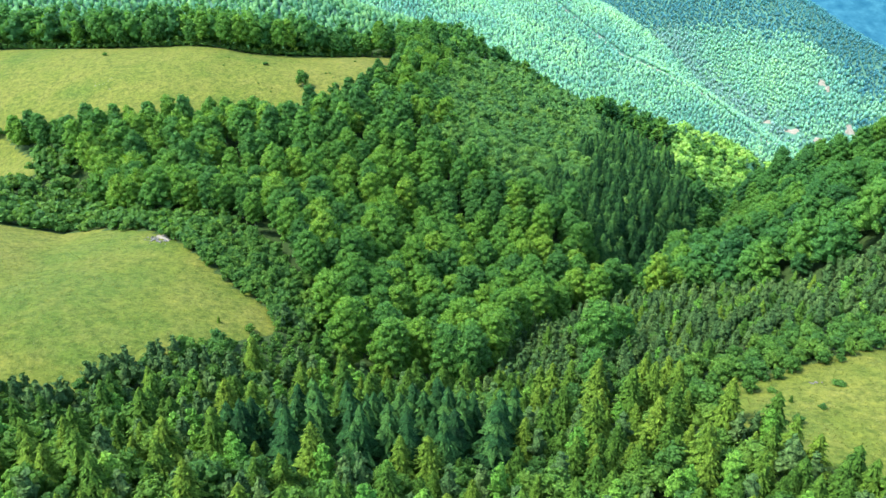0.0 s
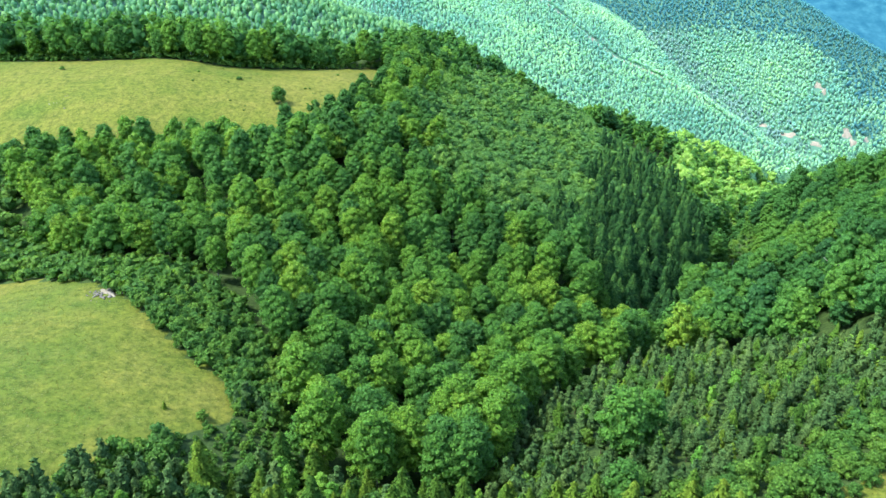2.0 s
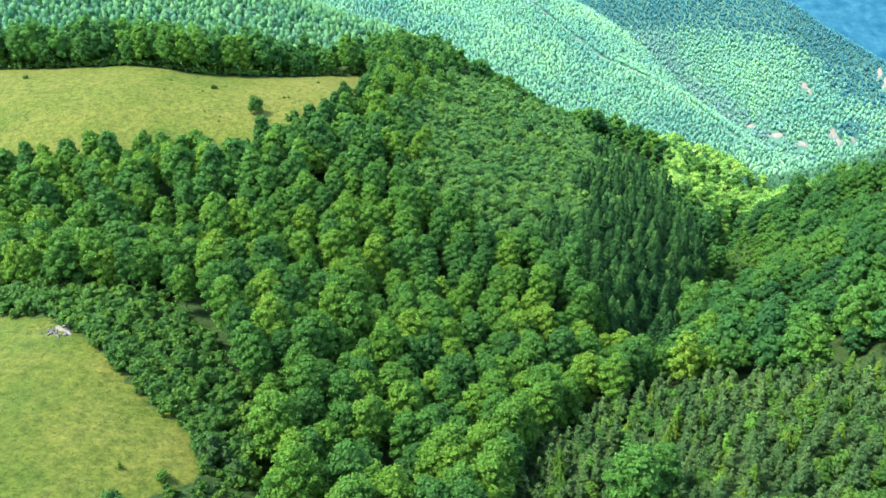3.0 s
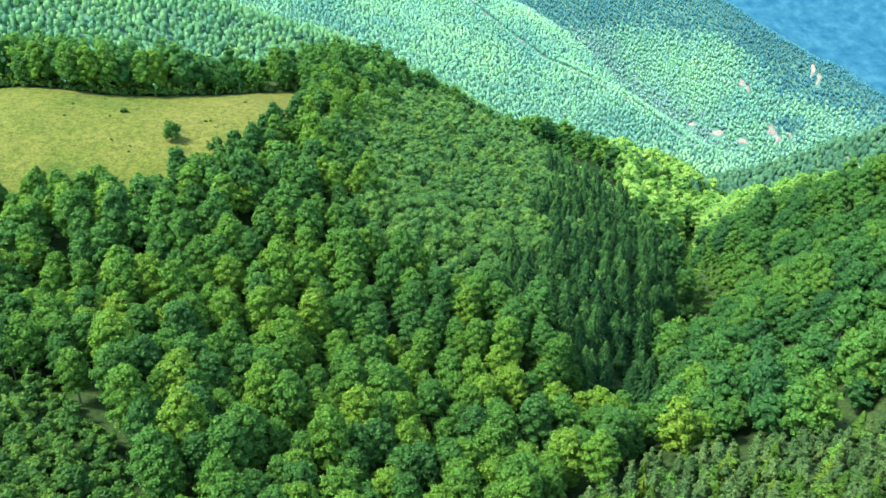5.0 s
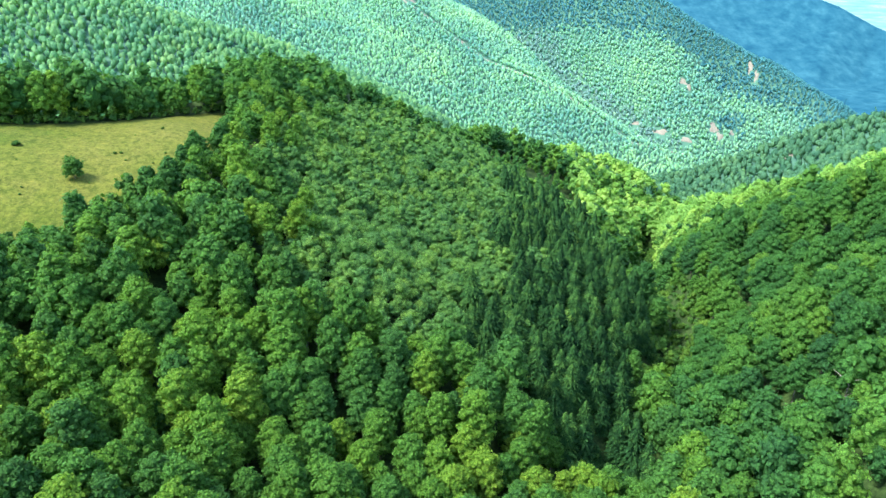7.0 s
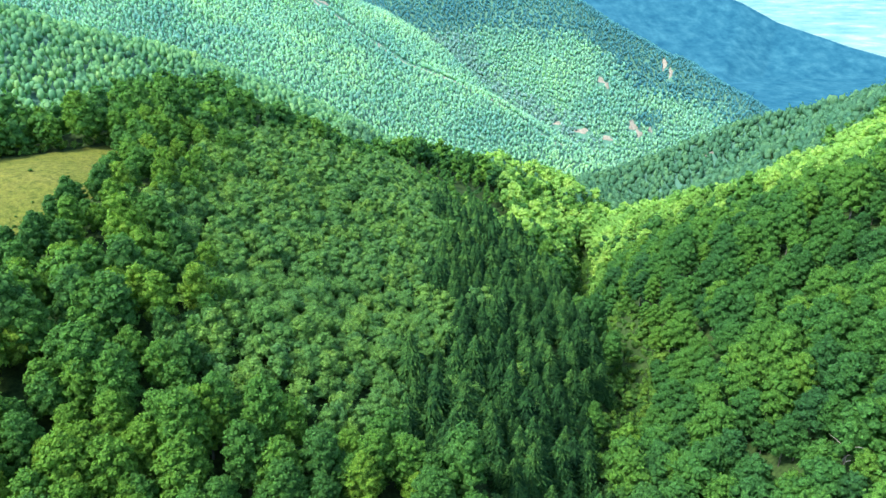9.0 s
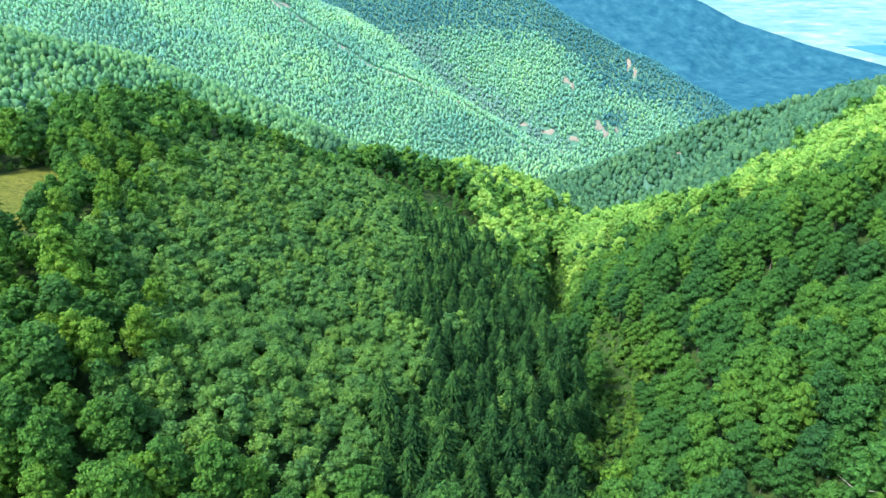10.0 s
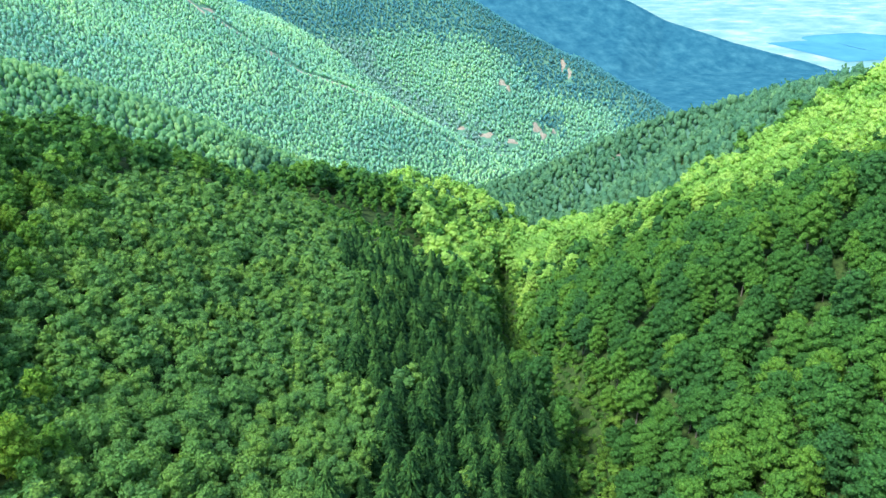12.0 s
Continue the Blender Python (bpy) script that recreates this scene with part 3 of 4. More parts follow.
right = ((x > 62 + 0.28 * (y - 130)) | (y > 600) | ((y > 470) & (x > 96))) & ~rank
rim = inside("meadow_upper", x, y + 7) | inside("meadow_near", x - 9, y) | inside("meadow_near", x, y - 17) | inside("meadow_near", x - 12, y + 12) | inside("meadow_near", x - 4, y + 18)
skirt = inside("meadow_upper", x, y + 30) & ~rim & (x <= -52)
rim &= (y < 300) | (x < -46)
rim |= inside("meadow_side", x, y + 22) | inside("meadow_gap", x, y + 14)
# The row takes the darker beech leaves: its shade is put into the colour.
plant("slope_beech", x, y, woods & rank & (x < -55), 1.0, 1.2)
plant("slope_beech", x, y, woods & rank & (x >= -55), 0.68, 0.92)
margin = (inside("thicket", x + 13, y) & (y < 450)) | ((x > -32) & (x < 18) & (y > 345) & (y < 450)) | (inside("meadow_upper", x - 6, y + 42) & (x > -52))
plant("beech", x, y, woods & ~right & ~rim & ~skirt & ~rank & ~back & margin & (y < 495), 0.5, 0.82)
plant("beech", x, y, woods & ~right & ~rim & ~skirt & ~rank & ~back & ~margin & (y < 495), 0.68, 1.15)
plant("slope_beech", x, y, woods & ~right & ~rank & ~back & (y >= 495), 0.35, 0.5)
plant("beech", x, y, woods & back & ~right & ~rank & (y < 505), 0.5, 0.75)
plant("beech", x, y, woods & back & ~right & ~rank & (y >= 505), 0.32, 0.5)
plant("beech", x, y, woods & ~right & skirt & ~rank & ~back, 0.6, 0.92)
plant("shrub", x, y, woods & ~right & rim & ~rank & ~back, 0.9, 1.5)
bx, by = scatter(-240, -15, 110, 350, 3.4, plan)
verge = (inside("meadow_upper", bx, by + 7) | inside("meadow_near", bx - 6, by) | inside("meadow_near", bx - 3, by - 7) | inside("meadow_near", bx - 12, by) | inside("meadow_near", bx - 6, by - 17) | inside("meadow_near", bx - 9, by - 10) | inside("meadow_side", bx + 4, by + 8)) & ~in_meadow(bx, by) & (by > 140) & in_sight(bx, by)
plant("shrub", bx, by, verge, 0.5, 1.2)
x, y = rx, ry
opened = in_meadow(x, y) | inside("spruces", x, y) | inside("thicket", x, y) | inside("pines", x, y) | inside("border", x, y) | inside("front", x, y)
far_side = inside("thicket", x + 16, y - 13) & (y > 440)
slope = ~opened & ~far_side & in_sight(x, y) & (y > 165) & ((x > 62 + 0.28 * (y - 130)) | (y > 600) | ((y > 470) & (x > 96))) & ((y < 880) | (x > 150)) & (y < 1000)
sx, sy = x + 6 + plan.normal(size=len(x)) * 18, y + 14 + plan.normal(size=len(x)) * 18
# Sunlit band and spots: trees here take the leaf colour that carries sunlight.
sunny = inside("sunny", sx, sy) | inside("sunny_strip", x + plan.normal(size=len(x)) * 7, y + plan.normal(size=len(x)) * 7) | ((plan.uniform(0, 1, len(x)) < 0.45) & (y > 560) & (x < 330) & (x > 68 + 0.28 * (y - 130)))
spur_side = (y > 470) & (x < 62 + 0.28 * (y - 130) + 6) & (y < 640)
plant("slope_beech", x, y, slope & ~sunny & ~spur_side, 0.65, 1.3)
plant("slope_beech", x, y, slope & ~sunny & spur_side, 0.3, 0.5)
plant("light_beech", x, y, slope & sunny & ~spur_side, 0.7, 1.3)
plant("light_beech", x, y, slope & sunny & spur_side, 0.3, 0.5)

x, y = scatter(-20, 130, 255, 600, 3.9, plan)
plant("young_beech", x, y, inside("thicket", x, y), 0.6, 1.3)
x, y = scatter(35, 170, 238, 535, 6.0, plan)
pick = plan.uniform(0, 1, len(x))
plant("spruce", x, y, inside("spruces", x, y) & (pick < np.where(y > 425, 0.78, 0.92)), 0.75, 1.4)
plant("young_beech", x, y, inside("spruces", x, y) & (pick > np.where(y > 425, 0.78, 0.92)), 0.9, 1.5)
x, y = scatter(0, 180, 120, 215, 3.7, plan)
pick = plan.uniform(0, 1, len(x))
ok = inside("pines", x, y)
plant("pine", x, y, ok & (pick < 0.72), 0.6, 1.1)
plant("larch", x, y, ok & (pick > 0.95), 0.7, 1.1)
plant("young_spruce", x, y, ok & (pick > 0.72) & (pick < 0.82), 0.6, 1.0)
plant("shrub", x, y, ok & (pick > 0.82) & (pick < 0.94), 0.8, 1.2)
x, y = scatter(-245, -105, 218, 315, 4.4, plan)
plant("shrub", x, y, inside("scrub", x, y) & ~in_meadow(x, y), 0.7, 1.5)
x, y = scatter(-120, -20, 140, 235, 3.6, plan)
plant("shrub", x, y, inside("shrubs", x, y), 0.6, 1.15)
x, y = scatter(30, 180, 105, 185, 3.6, plan)
plant("shrub", x, y, inside("border", x, y) & ~in_meadow(x, y), 0.6, 1.25)
x, y = scatter(-230, 185, -85, 155, 4.2, plan)
pick, ok = plan.uniform(0, 1, len(x)), inside("front", x, y) & ~in_meadow(x, y) & ((y > 62) | (plan.uniform(0, 1, len(x)) < 0.4))
low = ok & (inside("meadow_near", x, y + 13) | inside("meadow_near", x - 9, y + 9))
plant("pine", x, y, low & (pick < 0.6), 0.65, 1.0)
plant("shrub", x, y, low & (pick > 0.6), 0.5, 1.0)
ok &= ~low
tall_stand = ((x + 12) / 26) ** 2 + ((y - 101) / 11) ** 2 < 1
plant("spruce", x, y, ok & tall_stand & (pick < 0.8), 0.85, 1.12)
ok &= ~tall_stand
plant("young_spruce", x, y, ok & (pick < 0.4), 0.7, 1.45)
plant("pine", x, y, ok & (pick > 0.4) & (pick < 0.58), 0.8, 1.3)
plant("shrub", x, y, ok & (pick > 0.58) & (pick < 0.88), 0.8, 1.6)
plant("larch", x, y, ok & (pick > 0.9), 0.7, 1.2)
x, y = scatter(-260, 10, 60, 175, 2.9, plan)
pick, ok = plan.uniform(0, 1, len(x)), (inside("meadow_near", x, y + 13) | inside("meadow_near", x - 9, y + 9)) & ~in_meadow(x, y) & in_sight(x, y)
plant("pine", x, y, ok & (pick < 0.5), 0.6, 1.0)
plant("shrub", x, y, ok & (pick > 0.5), 0.45, 1.0)
x, y = scatter(-20, 40, 298, 470, 3.4, plan)
plant("young_beech", x, y, inside("thicket", x + 9, y) & ~inside("thicket", x, y) & ~in_meadow(x, y) & (behind_row(x, y) < -8), 0.8, 1.4)
x, y = scatter(-60, -25, 135, 165, 2.3, plan)
plant("shrub", x, y, ~in_meadow(x, y) & (np.hypot(x + 43, y - 151) < 11), 0.25, 0.5)
x, y = scatter(60, 275, 285, 605, 3.3, plan)
plant("shrub", x, y, (from_stream(x, y) < 12) & ~inside("spruces", x, y), 0.7, 1.6)
x, y = scatter(-330, 0, 390, 465, 3.0, plan)
plant("shrub", x, y, inside("meadow_upper", x, y - 9) & ~in_meadow(x, y), 0.35, 0.8)


# ---- trees: the nearest ones one by one, the rest as woods ----
def joined(name, kind, rows, detail, variants, material, label, seed):
    """Many trees of a kind in one mesh."""
    rng = np.random.RandomState(seed)
    shapes = [crown_of(kind, detail, rng) if detail < 3 else far_crown(rng, {"young_beech": 0.62, "beech": 1.7, "slope_beech": 1.45, "light_beech": 1.45}.get(kind, 1.0)) for _ in range(variants)]
    vs, qs, ts, tint, n = [], [], [], [], 0
    which = rng.randint(0, variants, len(rows))
    for k, (v, q, t) in enumerate(shapes):
        r = rows[which == k]
        if not len(r):
            continue
        c, s = np.cos(r[:, 4])[:, None], np.sin(r[:, 4])[:, None]
        w = r[:, 3][:, None]
        px = (v[None, :, 0] * c - v[None, :, 1] * s) * w + r[:, 0][:, None]
        py = (v[None, :, 0] * s + v[None, :, 1] * c) * w + r[:, 1][:, None]
        pz = v[None, :, 2] * w * (0.9 + 0.2 * r[:, 5][:, None]) + r[:, 2][:, None]
        vs.append(np.stack([px, py, pz], -1).reshape(-1, 3))
        off = n + np.arange(len(r))[:, None, None] * len(v)
        qs.append((q[None] + off).reshape(-1, 4))
        ts.append((t[None] + off).reshape(-1, 3))
        tint.append(np.repeat(r[:, 5], len(v)))
        n += len(r) * len(v)
    ob = mesh_object(name, np.concatenate(vs), [np.concatenate(qs), np.concatenate(ts)], material, detail < 3, [("tint", np.concatenate(tint))])
    return tagged(ob, label, "woods", kind="stuff")


def far_crown(rng, size=1.0):
    """A small crown for the far slopes."""
    s = Shape()
    n = 6
    d = unit(rng.normal(size=(n, 3)) + np.array([0, 0, 0.6]))
    s.quads(*kites((d * np.array([2.7, 2.7, 4.3]) * rng.uniform(0.7, 1.2, (n, 1)) + np.array([0, 0, 5.3])) * size, d + rng.normal(size=d.shape) * 0.5, rng.uniform(1.2, 2.4, n) * size, rng.uniform(0.9, 1.6, n) * size, rng))
    s.tris((ICO_V * np.array([2.6, 2.6, 4.2]) * rng.uniform(0.6, 1.2, (12, 1)) + np.array([0, 0, 5.0])) * size, ICO_F)
    return s.arrays()


def build_tree(kind, rng):
    """One tree: an empty at its foot with trunk and crown."""
    tall, thick, leaves, bark, limbs, reach, label, name = KINDS[kind]
    root = new(name)
    root.empty_display_size = 0.5
    tagged(root, label, "shrub" if kind == "shrub" else "tree", name.replace("_", " ") + "s")
    v, q, t = stem(rng, tall * 0.9, thick, limbs, reach)
    trunk = mesh_object("trunk", v, [q], bark, True)
    v, q, t = crown_of(kind, 0, rng)
    crown = mesh_object("crown", v, [q, t], leaves, True)
    trunk.parent = crown.parent = root
    return root


SINGLE = {"light_beech": 60, "beech": 300, "slope_beech": 300, "young_beech": 220, "shrub": 240, "spruce": 220, "young_spruce": 200, "pine": 200, "larch": 60}
HEART = {"light_beech": (280, 470), "beech": (-10, 205), "slope_beech": (165, 320), "young_beech": (40, 320), "shrub": (15, 105), "spruce": (90, 310), "young_spruce": (0, 100), "pine": (60, 160), "larch": (0, 110)}
seed = 11
for kind, lots in stands.items():
    rows = np.concatenate(lots)
    far = np.hypot(rows[:, 0] - HEART[kind][0], rows[:, 1] - HEART[kind][1])
    rows = rows[np.argsort(far)]
    far = np.sort(far)
    tall, thick, leaves, bark, limbs, reach, label, name = KINDS[kind]
    rng = np.random.RandomState(seed)
    seed += 1
    models = []
    for k, (px, py, pz, w, a, tint) in enumerate(rows[:SINGLE[kind]]):
        m = Matrix.Translation((px, py, pz)) @ Matrix.Rotation(a, 4, "Z") @ Matrix.Diagonal((w, w, w * (0.9 + 0.2 * tint), 1))
        if len(models) < 5:
            models.append(build_tree(kind, rng))
            models[-1].matrix_basis = m
        else:
            base = models[k % 5]
            kept = base.matrix_basis.copy()
            base.matrix_basis = Matrix.Identity(4)
            copy_thing(base, m)
            base.matrix_basis = kept
    rest, gone = rows[SINGLE[kind]:], far[SINGLE[kind]:]
    near, middle = {"beech": (290, 420), "slope_beech": (190, 380), "light_beech": (70, 330), "young_beech": (110, 250)}.get(kind, (135, 900))
    gone = np.where(rest[:, 1] < 62, 280.0, gone + (rng.normal(size=len(gone)) * 18 if kind == "slope_beech" else 0))
    gone = np.where((kind == "slope_beech") & (rest[:, 0] < 120), np.minimum(gone, 379.0), gone)
    for detail, part_of in ((1, rest[gone < near]), (2, rest[(gone >= near) & (gone < middle)]), (3, rest[gone >= middle])):
        if len(part_of):
            # The farthest slope beeches take the leaf colour that holds haze and shade.
            joined(name.replace("_tree", "") + "_woods", kind, part_of, detail, 6, HAZED_FLANK if detail == 3 and kind == "slope_beech" else leaves, {"beech": "dense green beech wood on the valley sides", "slope_beech": "dense beech wood covering the opposite slope", "light_beech": "yellow-green beech wood in the side valley, sunlight put into its leaf colour", "young_beech": "even young beech regrowth covering the spur", "spruce": "dark spruce plantation beside the stream", "shrub": "shrubs and low broadleaf growth at the wood's edge"}.get(kind, "mixed young conifers at the valley's head"), seed + 40 + detail)

# far slopes
CLEARINGS = [(913, 1461, 5, 18), (910, 1432, 4, 14), (756, 1442, 9, 9), (763, 1428, 5, 10), (770, 1331, 8, 14), (774, 1312, 7, 9), (802, 1319, 5, 8), (668, 1343, 15, 6), (707, 1312, 13, 6), (634, 1381, 9, 5), (246, 1676, 14, 8), (330, 1565, 8, 5), (613, 904, 7, 12), (602, 990, 5, 10)]
TRACK = [(177, 1747), (242, 1643), (286, 1597), (334, 1551), (397, 1484), (474, 1403), (534, 1351), (599, 1293), (683, 1288)]
x, y = scatter(-760, 1400, 700, 2300, 6.1, plan)
z = height(x, y)
hill = (y < 1170) & (x < 850) & (((y >= 750) & (x < 40 + (y - 620) * 0.35)) | ((y >= 880) & (x < 150)) | (y > 1000) | (x < -150 - (900 - y) * 0.4)) & (x > -0.6 * y - 60)
slopes = (y >= 1170) & (x > np.where(y < 1500, 250 - (y - 1200) * 2.0, -550 + (y - 1500) * 1.5)) & (x < 820 + (y - 1150) * 2.0)
keep = (hill | slopes) & ~((y > 1700) & (z < -280)) & ~((x > 880) & (z < -250))
for cx, cy, wide, deep in CLEARINGS:
    ux, uy = cx / math.hypot(cx, cy), cy / math.hypot(cx, cy)
    along, side = (x - cx) * ux + (y - cy) * uy + 7, (y - cy) * ux - (x - cx) * uy
    keep &= (side / (wide * 0.9)) ** 2 + (along / (deep + 7)) ** 2 > 1
for (ax, ay), (bx, by) in zip(TRACK[:-1], TRACK[1:]):
    t = np.clip(((x - ax) * (bx - ax) + (y - ay) * (by - ay)) / ((bx - ax) ** 2 + (by - ay) ** 2), 0, 1)
    keep &= np.hypot(x - ax - t * (bx - ax), y - ay - t * (by - ay)) > 7.5
rows = np.stack([x, y, z, plan.uniform(0.6, 1.2, len(x)), plan.uniform(0, 6.28, len(x)), plan.uniform(0, 1, len(x))], -1)[keep]
hx, hy = scatter(-560, 160, 745, 1120, 6.6, plan)
near_hill = ((hy >= 880) | (hx < 40 + (hy - 620) * 0.35)) & (hx > -0.6 * hy - 40) & (hx < 150)
hill_rows = np.stack([hx, hy, height(hx, hy), plan.uniform(0.8, 1.5, len(hx)), plan.uniform(0, 6.28, len(hx)), plan.uniform(0, 1, len(hx))], -1)[near_hill]
others = rows[(rows[:, 1] < 1170) & ~((rows[:, 1] < 1120) & (rows[:, 0] < 150) & (rows[:, 0] > -560))]
joined("hill_woods", "far", np.concatenate([hill_rows, others[others[:, 0] < 330]]), 3, 12, HAZED_HILL, "wooded hill behind the spur, dense beech crowns, haze in leaf colour", 90)
others[:, 3] *= 1.6
joined("flank_woods", "far", others[others[:, 0] >= 330], 3, 12, HAZED_FLANK, "beech wood on the valley's farther flank, haze and shade in its leaf colour", 94)
rows = rows[rows[:, 1] >= 1170]
last = height(rows[:, 0], rows[:, 1], 4.0, True) == 8
fx, fy = rows[:, 0] + plan.normal(size=len(rows)) * 14, rows[:, 1] + plan.normal(size=len(rows)) * 10
# The band below the crest follows the cloud shadow, drawn by leaf colour.
dark = last & (fx + 14 * np.sin(fy / 31) > np.interp(fy, [1330, 1360, 1456, 1505, 1566, 1653, 1687, 1720], [930, 890, 826, 784, 734, 640, 524, 300]))
dark |= last & (((fx - 808) / 32) ** 2 + ((fy - 1338) / 22) ** 2 < 1)
grey = last & ~dark & (fx < np.interp(fy, [1340, 1381, 1420, 1584], [676, 652, 640, 560])) & (plan.uniform(0, 1, len(rows)) < 0.75)
joined("far_woods", "far", rows[~last], 3, 12, HAZED_SLOPE, "far mountain slope wholly covered by beech woods, haze and sunlight in their colour", 91)
joined("far_woods", "far", rows[last & ~dark & ~grey], 3, 12, HAZED_REMOTE, "farthest mountain slope covered by beech woods, pale haze put into their colour", 92)
joined("far_woods", "far", rows[dark], 3, 12, SHADED_REMOTE, "dark blue-green conifer woods below the farthest crest, cloud shadow put into their colour", 93)
joined("far_woods", "far", rows[grey], 3, 12, HAZED_PINE, "grey-green pines in the fold behind the far crest", 95)


def earth_patch(cx, cy, wide, deep, rng, turn=0.0):
    """A scar of bare earth lying on the slope."""
    a = np.arange(28) * 2 * math.pi / 28
    rim = 1 + 0.25 * np.sin(a * 3 + rng.uniform(0, 6)) + 0.15 * np.sin(a * 5 + rng.uniform(0, 6))
    v, f = [], []
    for ring in (1.0, 0.66, 0.33):
        u, w = np.cos(a) * rim * wide * ring, np.sin(a) * rim * deep * ring
        v.append(np.stack([cx + u * math.cos(turn) - w * math.sin(turn), cy + u * math.sin(turn) + w * math.cos(turn)], -1))
    v = np.concatenate(v + [[[cx, cy]]])
    lift = np.concatenate([np.full(28, -0.6), np.full(28, 0.5), np.full(28, 0.6), [0.6]])
    i, j = np.arange(28), (np.arange(28) + 1) % 28
    q = np.concatenate([np.stack([i, j, j + 28, i + 28], -1), np.stack([i + 28, j + 28, j + 56, i + 56], -1)])
    ob = mesh_object("earth_scar", np.concatenate([v, (height(v[:, 0], v[:, 1]) + lift)[:, None]], 1), [q, np.stack([i + 56, j + 56, np.full(28, 84)], -1)], EARTH, True)
    tagged(ob, "pale bare earth scar among the woods on a slope", "bare ground", "earth scars")


rng = np.random.RandomState(5)
for c in CLEARINGS:
    earth_patch(*c, rng, math.atan2(-c[0], c[1]))


def dirt_track(nodes, half, label):
    """A bare earth track that follows a crest."""
    p = np.array(nodes, float)
    t = np.linspace(0, len(p) - 1, 60)
    c = np.stack([np.interp(t, np.arange(len(p)), p[:, k]) for k in range(2)], -1)
    d = unit(np.gradient(c, axis=0))
    side = np.stack([-d[:, 1], d[:, 0]], -1)
    rng = np.random.RandomState(9)
    w = half * (0.75 + 0.5 * rng.uniform(0, 1, (60, 1)))
    rows = [c + side * w * k for k in (-1, -0.4, 0.4, 1)]
    v = np.concatenate([np.concatenate([r, (height(r[:, 0], r[:, 1]) + up)[:, None]], 1) for r, up in zip(rows, (-0.5, 0.6, 0.6, -0.5))])
    i = np.concatenate([np.arange(59) + 60 * k for k in range(3)])
    tagged(mesh_object("dirt_track", v, np.stack([i, i + 1, i + 61, i + 60], -1), EARTH, True), label, "track", kind="structure")


dirt_track(TRACK, 3.2, "pale dirt track along the far wooded crest")


# ---- things on the meadows ----
def single(kind, name, px, py, w, label, category, stretch=1.0, seed=1):
    """A tree or bush that stands alone."""
    rng = np.random.RandomState(seed)
    root = build_tree(kind, rng)
    root.name = name
    tagged(root, label, category, category + "s on the meadow")
    root.matrix_basis = Matrix.Translation((px, py, float(height(px, py)))) @ Matrix.Rotation(seed, 4, "Z") @ Matrix.Diagonal((w, w, w * stretch, 1))
    return root


single("shrub", "lone_bush", -69, 355, 1.5, "lone rounded green bush on the upper meadow", "bush", 1.15, 3)
single("shrub", "small_tree", -105, 322, 1.15, "slim dark small tree at the upper meadow's edge", "tree", 1.9, 4)
single("shrub", "bush", -91, 375, 0.75, "low spreading bush on the upper meadow", "bush", 0.5, 5)
single("shrub", "bush", -175, 380, 0.55, "small dark bush on the upper meadow", "bush", 0.7, 6)
rng = np.random.RandomState(33)
tiny = single("shrub", "low_bush", -58, 372, 0.3, "tiny dark bush in the upper meadow's grass", "bush", 0.55, 16)
kept = tiny.matrix_basis.copy()
tiny.matrix_basis = Matrix.Identity(4)
for k in range(26):
    px, py = rng.uniform(-115, -34), rng.uniform(345, 400)
    if in_meadow(px, py):
        w = rng.uniform(0.12, 0.34)
        copy_thing(tiny, Matrix.Translation((px, py, float(height(px, py)))) @ Matrix.Rotation(k, 4, "Z") @ Matrix.Diagonal((w, w, w * 0.55, 1)))
tiny.matrix_basis = kept
single("shrub", "bush", -49, 157, 0.62, "small dark bush on the grassy knoll", "bush", 0.9, 7)
single("shrub", "bush", -44, 165, 0.7, "small rounded bush at the knoll's edge", "bush", 1.0, 8)
single("young_spruce", "small_spruce", -57, 158, 0.24, "tiny dark spruce on the grassy knoll", "tree", 1.0, 9)
single("shrub", "bush", 62, 120, 0.8, "rounded green bush on the tawny meadow", "bush", 1.0, 10)
single("shrub", "bush", 65, 106, 0.5, "small round bush on the tawny meadow", "bush", 0.8, 11)
single("shrub", "low_bush", 80, 120, 0.6, "flat low juniper-like bush on the tawny meadow", "bush", 0.35, 12)
single("shrub", "low_bush", 66, 119, 0.5, "flat low bush beside a rounder one", "bush", 0.35, 13)
single("shrub", "low_bush", 72, 111, 0.35, "tiny low bush on the tawny meadow", "bush", 0.6, 14)
single("young_spruce", "small_spruce", 67.5, 114, 0.2, "tiny dark spruce on the tawny meadow", "tree", 1.0, 15)
for k, (px, py, w) in enumerate([(82, 131, 0.7), (86, 131, 0.45), (90, 135, 0.8), (74, 128, 0.8), (70, 125, 0.55), (95, 137, 0.6)]):
    single("shrub", "bush", px, py, w, "green bush along the tawny meadow's border", "bush", 1.1, 20 + k)
for k, (px, py, w) in enumerate([(47, 86, 0.85), (53, 84, 0.8), (59, 80, 1.0), (50, 92, 0.5)]):
    single("young_spruce", "dark_spruce", px, py, w, "dark pointed spruce at the tawny meadow's foot", "tree", 1.0, 30 + k)

single("slope_beech", "pale_beech", 37, 147, 1.2, "large pale green beech standing above young pines", "tree", 0.95, 41)
single("slope_beech", "pale_beech", 44, 152, 0.85, "large pale green beech standing above young pines", "tree", 1.0, 42)


def stone_shape(rng):
    v = ICO_V * rng.uniform(0.7, 1.2, (12, 1)) * rng.uniform(0.6, 1.2, (1, 3)) * np.array([1, 1, 0.7])
    return v, ICO_F


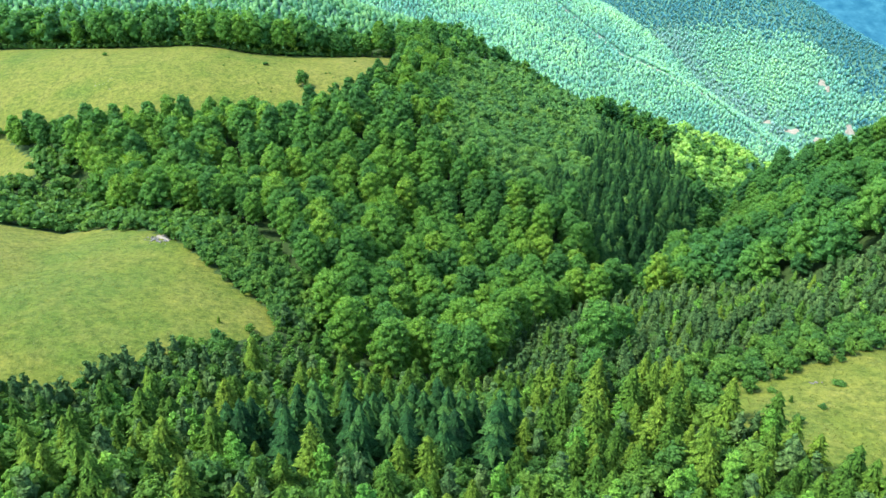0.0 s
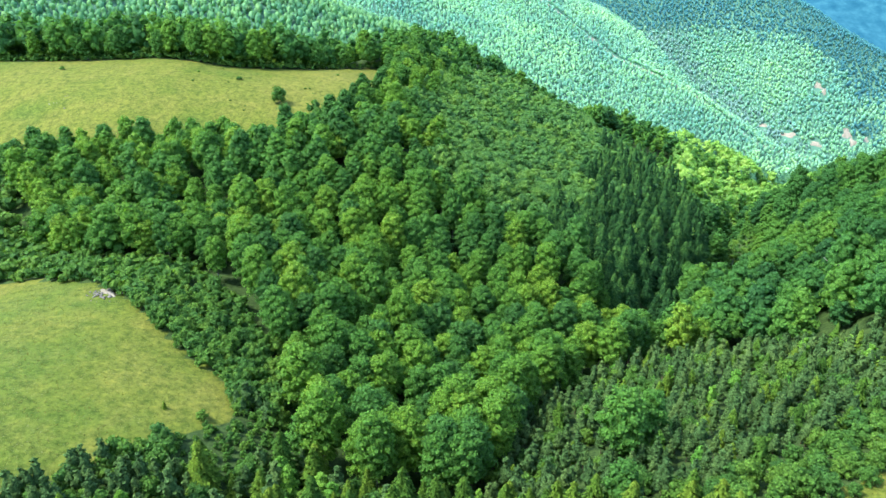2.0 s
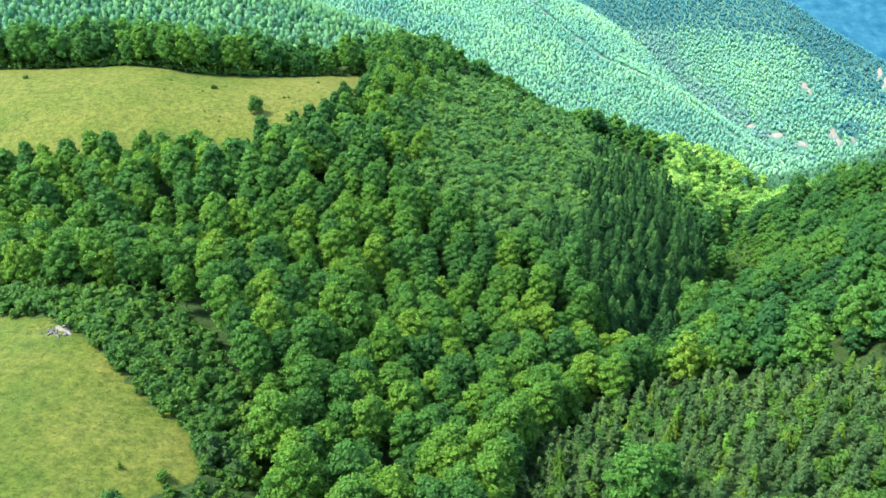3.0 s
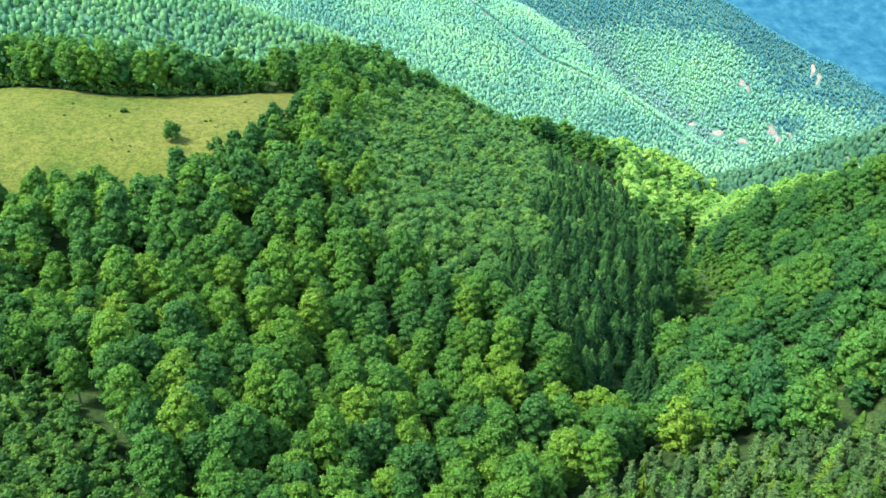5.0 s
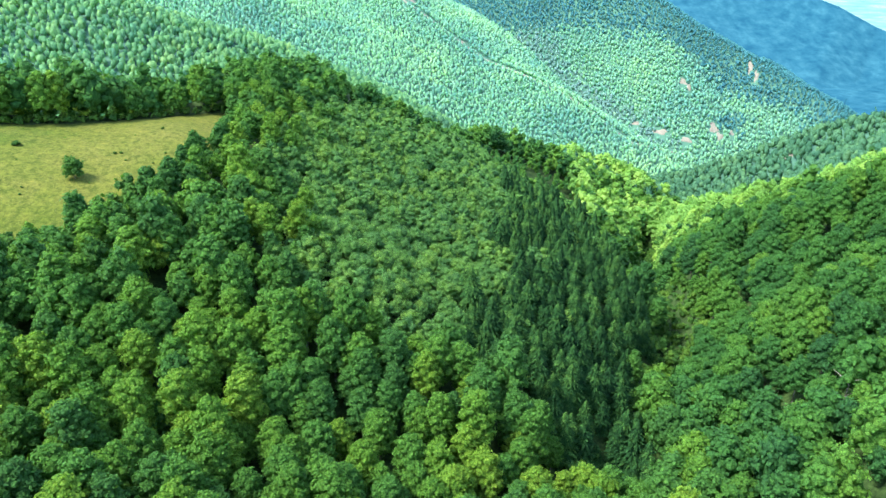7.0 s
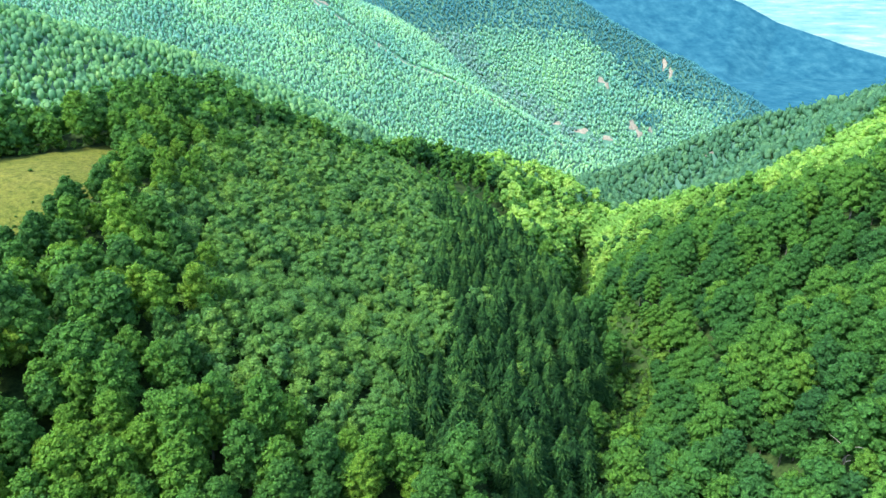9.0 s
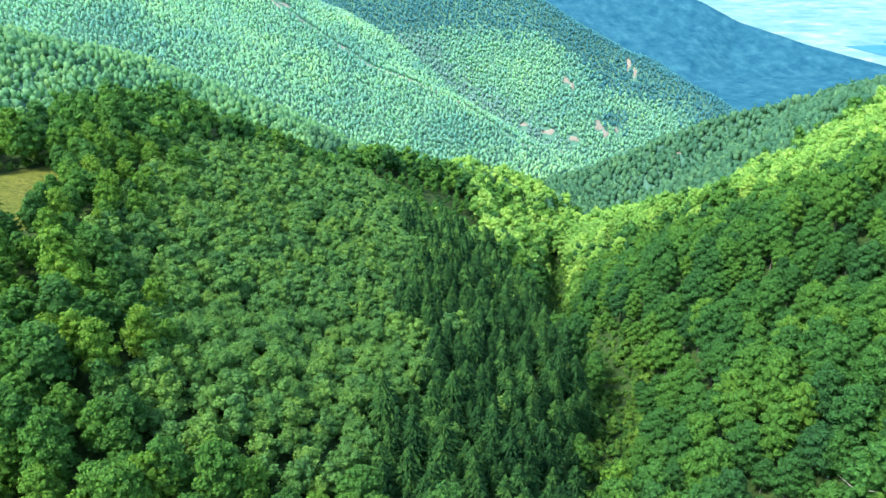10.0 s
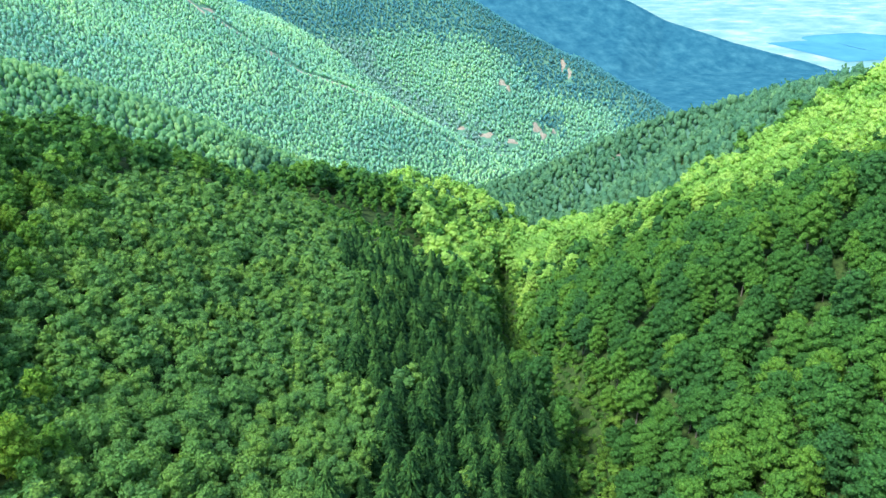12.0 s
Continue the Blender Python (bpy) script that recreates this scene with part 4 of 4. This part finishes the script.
def rock_pile(px, py, count, spread, size, label):
    """Loose stones heaped on the grass, each its own piece."""
    rng = np.random.RandomState(int(abs(px * 7 + py)))
    root = new("rock_pile")
    tagged(root, label, "rocks", "rock piles on the meadow")
    root.location = (px, py, float(height(px, py)))
    shapes = []
    for k in range(count):
        dx, dy = rng.normal() * spread, rng.normal() * spread * 0.6
        w = size * rng.uniform(0.4, 1.3)
        z = float(height(px + dx, py + dy)) - root.location.z + w * 0.3
        if len(shapes) < 6:
            v, f = stone_shape(rng)
            ob = mesh_object("stone", v, f, STONE)
            shapes.append(ob.data)
        else:
            ob = new("stone", shapes[k % 6])
        ob.parent = root
        ob.location, ob.scale, ob.rotation_euler = (dx, dy, z), (w, w, w), (rng.uniform(-0.4, 0.4), rng.uniform(-0.4, 0.4), rng.uniform(0, 6))


earth_patch(-87, 204.5, 3.4, 1.4, rng, -0.6)
rock_pile(-88, 203, 60, 2.4, 0.36, "heap of pale limestone rocks on the knoll's brow")
rock_pile(-84, 207, 26, 1.9, 0.34, "loose pale stones on bare soil by the wood's edge")
rock_pile(-160, 345, 10, 4.0, 0.32, "scattered pale stones in the upper meadow's grass")
rock_pile(76, 122, 7, 0.8, 0.3, "few pale stones lying in the tawny grass")


def dead_tree(px, py, tall, label, seed):
    """A bare tree: forked grey limbs with no leaves."""
    rng = np.random.RandomState(seed)
    root = new("dead_tree")
    tagged(root, label, "dead tree")
    root.location = (px, py, float(height(px, py)))
    v, q, t = stem(rng, tall, 0.026 * tall, 9, 0.32 * tall)
    ob = mesh_object("trunk", v, [q], DEAD_WOOD, True)
    ob.parent = root


dead_tree(-124, 412, 12.0, "bare grey dead tree with forked limbs before the beech row", 77)
dead_tree(131, 243, 13.0, "bare pale dead tree standing among beeches on the slope", 78)

# grass tufts
rng = np.random.RandomState(21)
gx, gy = np.concatenate([rng.uniform(-150, -45, 9000), rng.uniform(50, 130, 5000), rng.uniform(-230, -30, 7000)]), np.concatenate([rng.uniform(118, 214, 9000), rng.uniform(76, 145, 5000), rng.uniform(312, 436, 7000)])
grown = in_meadow(gx, gy)
gx, gy = gx[grown], gy[grown]
at = np.stack([gx, gy, height(gx, gy) + 0.12], -1)
v, q = kites(at, rng.normal(size=at.shape) * 0.35 + np.array([0, -0.5, 0.9]), rng.uniform(0.15, 0.45, len(at)), rng.uniform(0.12, 0.35, len(at)), rng)
tufts = mesh_object("grass", v, [q], GRASS, True)
tagged(tufts, "rough tufts of meadow grass, green and straw-coloured", "grass", kind="stuff")
